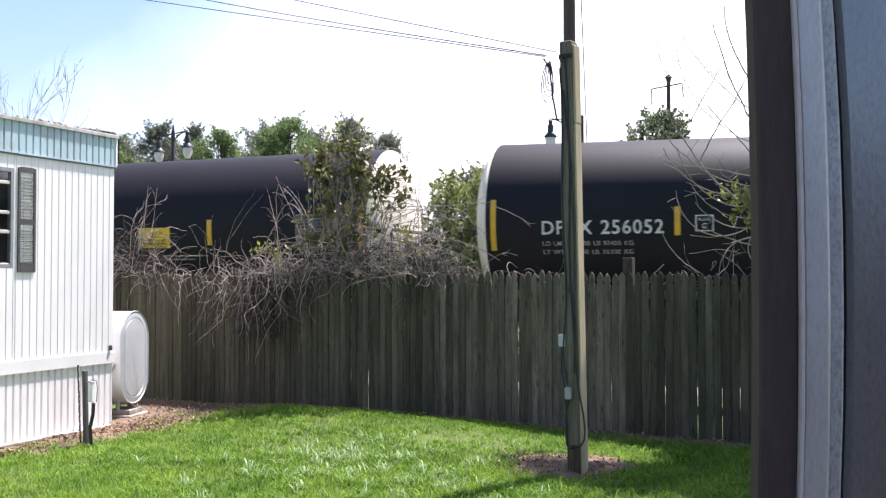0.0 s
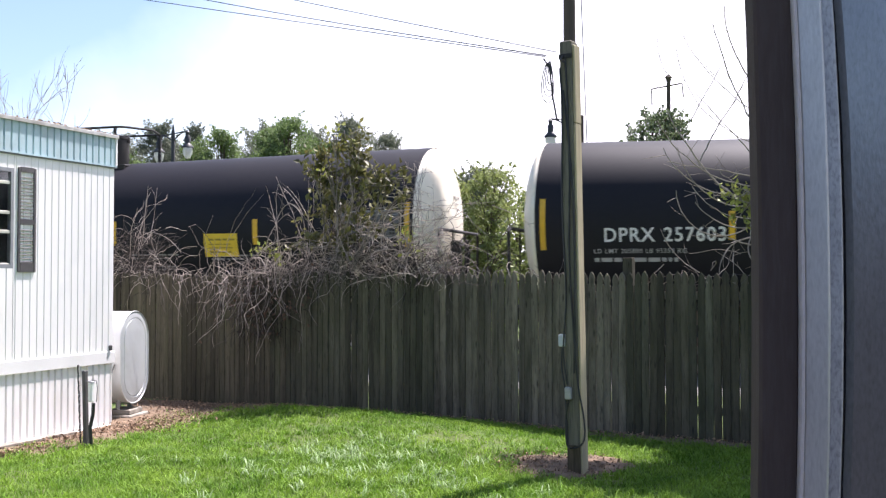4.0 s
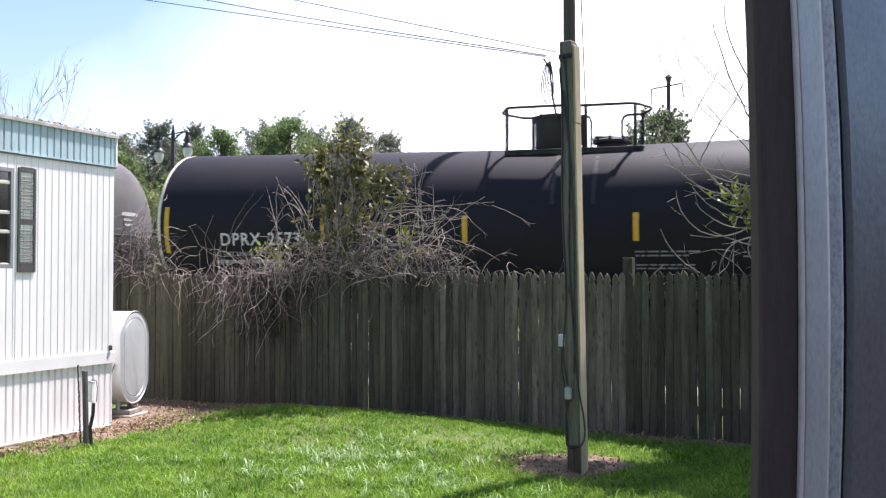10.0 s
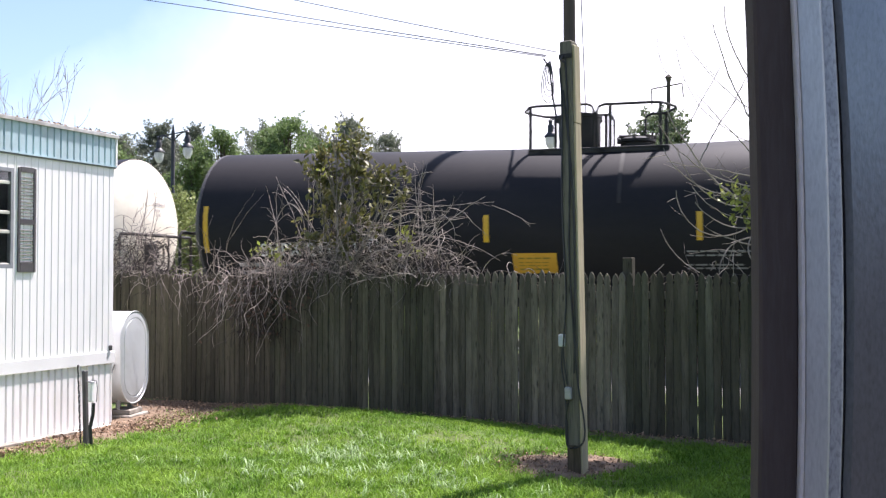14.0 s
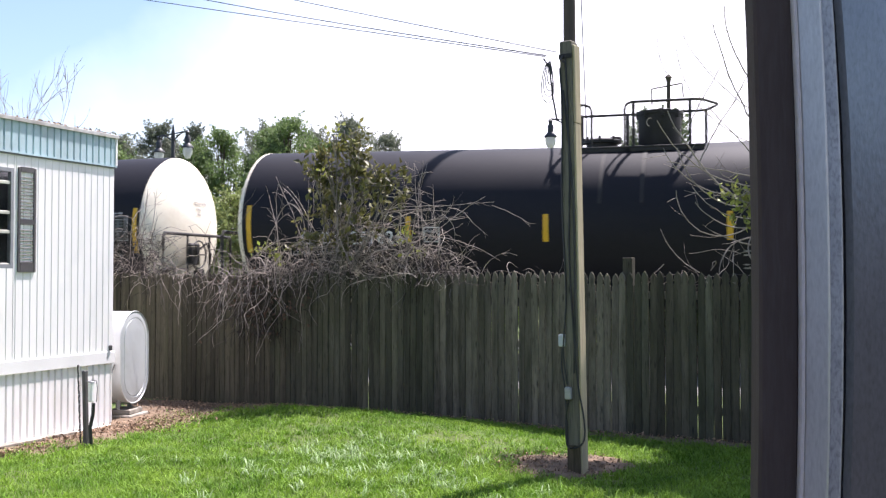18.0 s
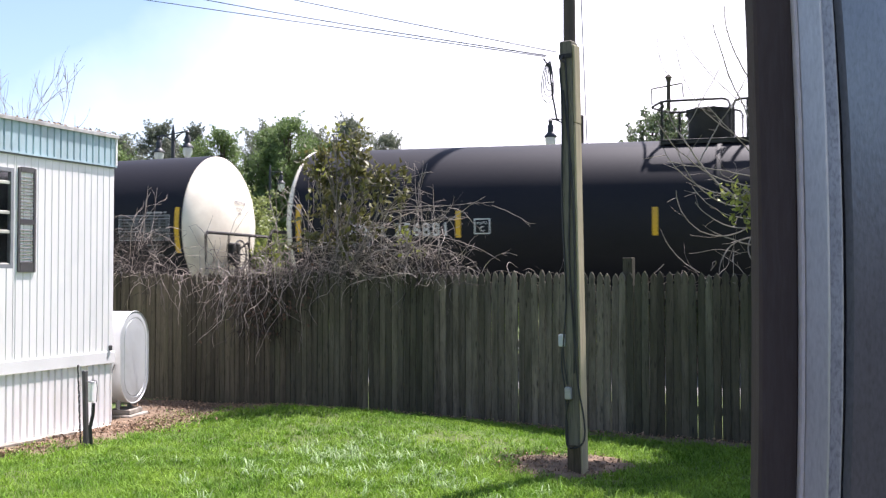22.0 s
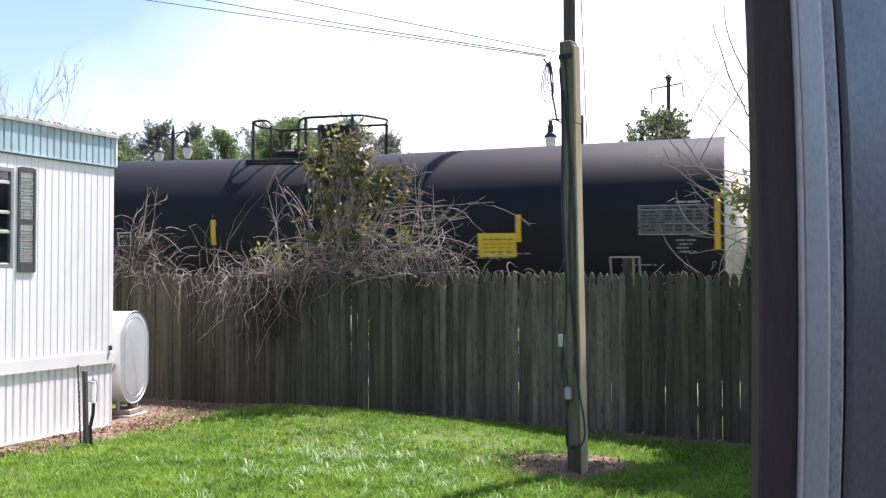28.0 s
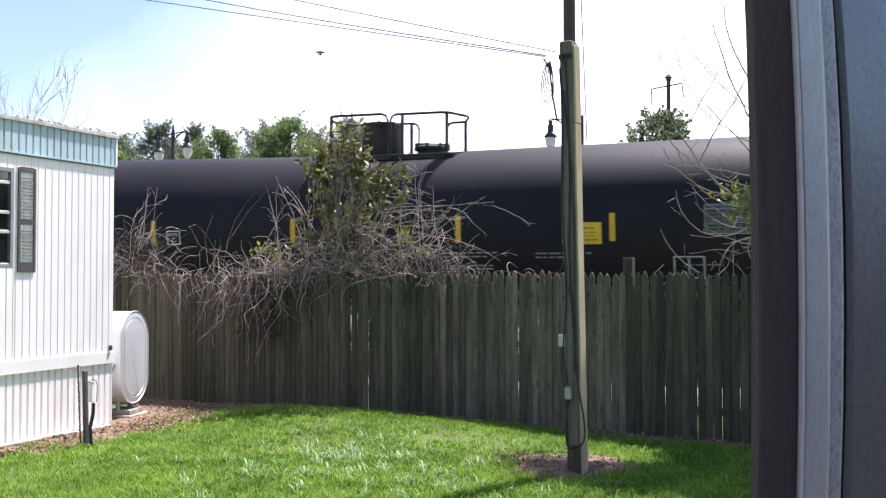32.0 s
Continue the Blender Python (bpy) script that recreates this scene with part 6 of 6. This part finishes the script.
    arched_canes(t, rng, ((1.75, 1.8, 102, -84, 1.0), (2.08, 2.73, -14, -93, 0.76), (2.41, 2.0, 107, 17, 1.2), (2.3, 2.0, 82, 24, 1.05), (2.59, 2.1, 116, 24, 1.1), (0.69, 1.75, 56, 0, 0.5), (1.36, 1.75, 65, -82, 1.12), (1.45, 1.67, 75, -100, 1.35)), 0.0068)
    arched_canes(t, rng, ((3.13, 1.8, 94, -91, 1.1), (2.95, 1.8, 19, 79, 1.1), (2.59, 1.8, 55, 0, 1.3), (3.81, 1.8, 139, -94, 0.95), (3.3, 1.8, 55, -88, 1.0), (2.69, 2.55, 1, 35, 0.66), (3.39, 2.0, 107, -106, 1.0), (4.06, 1.8, 118, -59, 0.75),
                          (2.7, 1.8, 80, -40, 1.2), (3.0, 2.2, 40, 60, 0.9), (3.2, 1.9, 120, -60, 1.1), (3.5, 1.9, 70, 40, 1.0)), 0.0075)
    sh = Shape()
    for k in range(330):       # the crest of the thicket, in the sun
        d = rng.normal(3.15, 0.62)
        z = 1.7 + (0.75 - 0.32 * abs(d - 3.3)) * rng.random() ** 1.4
        p = FENCE_U * d + FENCE_N * rng.uniform(-0.2, 0.12) + Vector((0, 0, z))
        way = FENCE_U * rng.normal(0, 0.7) + FENCE_N * rng.normal(0.05, 0.3) + Vector((0, 0, rng.normal(0.1, 0.8)))
        sh.tube(bent(p, way, rng.uniform(0.15, 0.6), 8, rng.uniform(0.0, 0.16), 0.3, rng), 0.003 + 0.0045 * rng.random() ** 2, 0.0018, sides=4, caps=False)
    part("crest_tangle", sh, STEM, t, "pale crooked dead canes on the crest", kind="stuff")
    shoot, cs, root = Shape(), [], FENCE_U * 3.0 + Vector((0, 0, 1.8))
    for d, z, sd, sz, n, twigs in ((3.08, 3.6, 0.05, 0.1, 34, 5), (3.1, 3.42, 0.11, 0.09, 70, 8), (2.95, 3.34, 0.1, 0.08, 50, 6), (2.72, 3.38, 0.09, 0.09, 70, 7), (3.3, 3.28, 0.09, 0.1, 70, 8), (2.58, 3.14, 0.11, 0.1, 100, 9), (3.1, 3.15, 0.14, 0.1, 120, 10),
                                   (2.84, 3.02, 0.14, 0.12, 130, 10), (2.6, 2.92, 0.12, 0.08, 80, 8), (3.25, 2.98, 0.12, 0.08, 80, 8), (3.52, 3.02, 0.12, 0.06, 80, 7), (3.74, 2.98, 0.12, 0.06, 70, 7), (3.6, 2.84, 0.14, 0.05, 70, 7), (3.84, 2.74, 0.09, 0.06, 50, 6),
                                   (2.95, 2.78, 0.14, 0.08, 90, 8), (2.64, 2.56, 0.16, 0.1, 120, 9), (2.95, 2.48, 0.16, 0.12, 130, 9), (2.78, 2.28, 0.16, 0.1, 120, 8), (3.2, 2.5, 0.12, 0.1, 60, 6), (3.1, 2.2, 0.14, 0.1, 70, 6), (2.5, 2.2, 0.12, 0.1, 60, 6), (3.55, 2.5, 0.14, 0.12, 40, 5)):
        cs += leaf_cluster(shoot, rng, root + FENCE_U * rng.normal(0, 0.1), d, z, sd * 1.1, sz * 1.1, int(n * 0.9), twigs)
    sunny = []
    for d, z, n in ((1.72, 2.1, 46), (1.9, 2.02, 26), (3.95, 2.25, 34), (3.05, 3.62, 16), (4.1, 2.05, 24), (3.02, 3.5, 30), (2.9, 3.1, 26), (3.2, 2.9, 22)):
        sunny += leaf_cluster(shoot, rng, FENCE_U * d + Vector((0, 0, 1.8)), d, z, 0.09, 0.06, n, 6)
    part("shoot", shoot, TWIG, t, "upright living shoots", kind="stuff")
    part("leaves", leaf_mesh("leaves", np.array(cs), rng.uniform(0.055, 0.125, len(cs)), VINELEAF, rng, 0.6, 1.0), VINELEAF, t, "olive-green ragged leaves", kind="stuff")
    part("sunny_leaves", leaf_mesh("sunny_leaves", np.array(sunny), rng.uniform(0.04, 0.085, len(sunny)), OLIVELEAF, rng, 0.6, 0.8), OLIVELEAF, t, "yellow-green sunlit leaves", kind="stuff")
    t2, rng = bramble("bramble_thicket", "low thicket of dead bramble canes between trailer and fence", -1.6, -0.2, 560, 130, 0.8, 0.95, 43)
    long_canes(t2, rng, ((-0.6, 2.2, 0.3, 1.0, 0.9, 0.02), (-0.75, 2.3, 1.0, 0.8, 1.0, 0.13), (-0.7, 2.3, 0.1, 1.0, 0.8, 0.0), (-0.4, 1.9, 0.5, 0.7, 0.6, 0.1), (-0.9, 2.2, 0.2, 1.0, 0.8, 0.02), (-0.9, 2.0, 0.2, 1.0, 0.9, 0.05), (-0.7, 1.8, 0.0, 1.0, 1.0, 0.08)))
    bramble("bramble_thicket", "thin dead vines hanging over the fence top", -0.3, 1.5, 60, 34, 0.1, 0.15, 46, 0.02)
    bramble("bramble_thicket", "few thin dead vines along the fence top", 4.7, 6.4, 8, 14, 0.1, 0.16, 44, 0.02)
    t5, rng = bramble("bramble_thicket", "thin dead vines and a leafy branch over the fence", 7.0, 8.4, 12, 20, 0.2, 0.4, 45)
    long_canes(t5, rng, ((8.0, 1.75, 0.1, 1.0, 0.5, 0.0), (8.1, 1.75, -0.5, 0.8, 0.45, 0.05)), 0.0035)
    twig, cs = Shape(), []
    for d, z, n in ((8.0, 2.58, 56), (8.13, 2.46, 60), (7.9, 2.64, 24), (8.1, 2.66, 24), (8.12, 2.3, 44), (8.2, 2.42, 36)):
        cs += leaf_cluster(twig, rng, FENCE_U * 8.4 + Vector((0, 0, 2.5)), d, z, 0.1, 0.07, n, 7)
    part("leafy_twig", twig, TWIG, t5, kind="stuff")
    part("leaves", leaf_mesh("leaves", np.array(cs), rng.uniform(0.05, 0.1, len(cs)), OLIVELEAF, rng, 0.55, 0.7), OLIVELEAF, t5, "yellow-green leaves", kind="stuff")


make_brambles()


def bare_tree(name, m, seed, count, height, label, lean, spread):
    rng = np.random.default_rng(seed)
    t = thing(name, m, label, "tree")
    sh = Shape()

    def grow(p, d, ln, r, depth):
        line = bent(p, d, ln, 6, -0.02, 0.09, rng)
        sh.tube(line, r, r * 0.45, sides=5, caps=False)
        if depth:
            for k in range(rng.integers(2, 4)):
                i = rng.integers(2, 7)
                dd = (line[i] - line[i - 1]).normalized() + Vector(rng.normal(0, spread, 3)) + Vector((0, 0, 0.15))
                grow(line[i], dd, ln * rng.uniform(0.5, 0.75), max(0.005, r * 0.55), depth - 1)
    for k in range(count):
        grow(Vector((rng.normal(0, 0.1), rng.normal(0, 0.1), 0)), Vector((lean[0] + rng.normal(0, 0.15), lean[1] + rng.normal(0, 0.15), 1)), height * rng.uniform(0.4, 0.55), 0.018, 4)
    part("branchwork", sh, TWIG, t, "bare grey branches and twigs", kind="stuff")
    return t


bare_tree("bare_tree", pose(-8.3, 21, 0.3), 71, 7, 5.4, "bare leafless shrub tree behind the mobile home", (0.0, 0), 0.3)


def make_bare_branches():
    """Bare limbs that reach in over the fence from a small tree; rows of x, z, heading and turn in degrees, length."""
    rng = np.random.default_rng(77)
    t = thing("bare_tree", pose(3.9, 11.6, 0), "bare leafless small tree leaning over the fence", "tree")
    part("trunk", Shape().tube(bent((0.45, 0, -0.1), (0, 0, 1), 3.9, 10, 0, 0.015, rng), 0.05, 0.02, sides=8), BARK, t, smooth=True)
    rows = [(3.48, 2.57, 148, -35, 1.43, 12), (2.93, 3.06, 63, -2, 1.14, 8), (2.78, 3.48, 58, 4, 0.78, 6), (3.58, 3.24, 161, -63, 1.58, 5), (3.58, 3.56, 148, -30, 1.3, 5), (3.58, 3.34, 120, -15, 1.38, 9), (3.58, 3.91, 129, -38, 1.03, 9),
            (3.58, 2.76, 178, -59, 1.48, 8), (2.31, 3.43, 157, -171, 0.14, 5)]
    rows += [(3.48, 2.54, 185, -88, 1.15, 8), (3.48, 2.67, 187, -74, 1.19, 8), (3.48, 2.3, 212, -121, 1.12, 8), (2.91, 1.79, 151, -40, 0.67, 7), (3.58, 2.19, 177, 91, 0.68, 10), (3.58, 2.09, 170, -11, 0.56, 9), (3.55, 1.87, 148, -138, 0.54, 9),
             (3.58, 2.32, 196, -71, 0.82, 8), (3.58, 2.86, 167, 7, 1.07, 7), (3.18, 3.02, 236, 273, 0.44, 4), (3.58, 2.96, 134, -7, 1.18, 6), (3.58, 2.41, 186, -63, 0.89, 7), (2.54, 4.0, 126, -54, 0.63, 4)]
    for x, z, heading, turn, length, thick in rows:
        sh, p, n = Shape(), Vector((x - 3.9, rng.normal(0, 0.1), z)), 14
        line = [p.copy()]
        for i in range(n):
            a = radians(heading + turn * (i + 0.5) / n + rng.normal(0, 3))
            p = p + Vector((math.cos(a), rng.normal(0, 0.15), math.sin(a))) * (length / n)
            line.append(p.copy())
        sh.tube(line, 0.00115 * thick, 0.0005 * thick + 0.0012, sides=6, caps=False)
        for k in range(int(3.5 * length)):
            i = rng.integers(3, n)
            sh.tube(bent(line[i], (line[i] - line[i - 1]).normalized() + Vector(rng.normal(0, 0.55, 3)), rng.uniform(0.1, 0.35), 5, 0, 0.12, rng), 0.0032, 0.0018, sides=4, caps=False)
        part("branch", sh, TWIG, t, smooth=True)


make_bare_branches()


# ---- the street beyond the track ----
def street_lamp(x, y, z_globe, arms, turn, label, reach=0.5):
    t = thing("street_lamp", pose(x, y, 0, 0, 0, turn), label, "street lamp", "lamps of the street")
    top = z_globe + 0.74
    part("pole", Shape().lathe([(0.14, 0), (0.14, 0.5), (0.075, 0.6), (0.06, top), (0.03, top + 0.25), (0.01, top + 0.3)], "Z", 12), BLACKIRON, t, smooth=True)
    for s in arms:
        arm = part("arm", Shape().tube(smooth_line([(0, 0, top - 0.25), (reach / 2 * s, 0, top - 0.06), (reach * s, 0, top)], 4), 0.025).tube([(0, 0, top - 0.02), (reach * s, 0, top)], 0.02), BLACKIRON, t, smooth=True)
        m = Matrix.Translation((reach * s, 0, z_globe)) @ Matrix.Scale(0.74, 4)
        part("hood", Shape().lathe([(0.03, 1.0), (0.10, 0.93), (0.07, 0.8), (0.13, 0.7), (0.12, 0.45), (0.26, 0.3), (0.27, 0.25), (0.05, 0.24)], "Z", 16, m), BLACKIRON, arm, smooth=True)
        part("globe", Shape().lathe([(0.20, 0.24), (0.22, 0.12), (0.19, -0.05), (0.11, -0.2), (0.02, -0.24)], "Z", 16, m), GLOBE, arm, "milky white glass globe", smooth=True)


street_lamp(-8.87, 33.7, 5.7, (-1, 1), -45, "black double-armed street lamp with white globes", 0.9)
street_lamp(-7.75, 46.0, 5.7, (1,), 0, "black street lamp with one white globe")
street_lamp(3.72, 30.7, 5.72, (-1,), 0, "black street lamp with one white globe")
street_lamp(6.83, 45.5, 5.9, (-1, 1), -15, "black double-armed street lamp with white globes", 0.62)


def make_utility_pole():
    t = thing("utility_pole", pose(10.35, 47, 0), "dark wooden utility pole with crossarm beyond the street", "utility pole")
    part("pole", Shape().tube([(0, 0, -0.2), (0, 0, 10.8)], 0.115, 0.09, sides=12), POLEWOOD, t, smooth=True)
    part("cap", Shape().lathe([(0.09, 10.6), (0.12, 10.8), (0.17, 10.87), (0.08, 10.98)], "Z", 10), POLEWOOD, t)
    part("crossarm", Shape().tube([(-0.78, 0, 10.33), (0.62, 0.0, 10.6)], 0.035), POLEWOOD, t)
    part("hanger", Shape().tube([(-0.78, 0, 10.33), (-0.76, 0, 9.6)], 0.03), POLEWOOD, t)
    part("hanger", Shape().tube([(0.62, 0, 10.6), (0.68, 0, 9.95)], 0.03), POLEWOOD, t)


make_utility_pole()


def make_truck():
    t = thing("truck", pose(-10, 30, 0), "white flatbed truck with low white load on the street", "truck")
    part("load", Shape().box(-1.6, 1.0, -1.1, 1.1, 2.2, 2.55, c=0.08), TRUCKWHITE, t, "low white covered load")
    part("side_rail", Shape().box(-1.6, 1.0, -1.12, -1.1, 2.28, 2.33), GALV, t)
    part("bed", Shape().box(-3.0, 1.0, -1.0, 1.0, 0.7, 2.19, c=0.05), CARBLACK, t, "dark bed and gear")
    part("cab", Shape().extrude([(1.05, 0.55), (2.9, 0.55), (2.9, 1.1), (2.1, 1.25), (1.8, 1.8), (1.05, 1.84)], -1.0, 1.0), TRUCKWHITE, t, m=pose(0, 0, 0, 90))
    for x in (-2.2, 2.2):
        for y in (-0.98, 0.98):
            part("wheel", Shape().lathe([(0.2, -0.12), (0.38, -0.12), (0.45, -0.06), (0.45, 0.06), (0.38, 0.12), (0.2, 0.12)], "Y", 20, Matrix.Translation((x, y, 0.48))), RUBBER, t)
    return t


TRUCK = make_truck()


def make_bird():
    t = thing("bird", pose(-6, 30, 8), "small dark bird flying across the sky", "bird")
    part("body", Shape().lathe([(0.005, -0.16), (0.03, -0.14), (0.05, -0.02), (0.045, 0.06), (0.025, 0.11), (0.03, 0.14), (0.005, 0.2)], "X", 10), FEATHER, t, smooth=True)
    part("tail", Shape().box(-0.28, -0.12, -0.04, 0.04, -0.006, 0.006), FEATHER, t)
    w = [part("wing", Shape().add([(0.09, 0, 0), (-0.07, 0, 0), (-0.10, s * 0.12, 0.01), (-0.02, s * 0.24, 0.03), (0.06, s * 0.12, 0.015), (0.0, s * 0.09, -0.008)], [(0, 5, 1), (1, 5, 2), (2, 5, 3), (3, 5, 4), (4, 5, 0), (0, 1, 2, 3, 4)]), FEATHER, t) for s in (1, -1)]
    return t, w


BIRD, WINGS = make_bird()


def motions():
    for car, place in TRAIN:
        walk(car, [(t, TRACK @ pose(place + 7.625 + d, 0, 0.195)) for t, d in RUN])
    # the truck keeps pace on the street beyond the track
    walk(TRUCK, [(t, TRACK @ pose(-5.72 + 5.88 * (t - 7.0), 6.0, 0)) for t in (0, 16, 32)])
    walk(BIRD, [(0, pose(-60, 40, 12)), (31.0, pose(-24, 40, 11.2)), (31.8, pose(-8.1, 40, 10.6)), (31.9, pose(-6.0, 40, 10.3)), (32, pose(-4.8, 40, 10.5))])
    for s, wing in zip((1, -1), WINGS):
        walk(wing, [(0, pose(0, 0, 0)), (31.5, pose(0, 0, 0, 10 * s)), (31.7, pose(0, 0, 0, -20 * s)), (31.8, pose(0, 0, 0, 35 * s)), (31.9, pose(0, 0, 0, 12 * s)), (32, pose(0, 0, 0, -35 * s))])


motions()
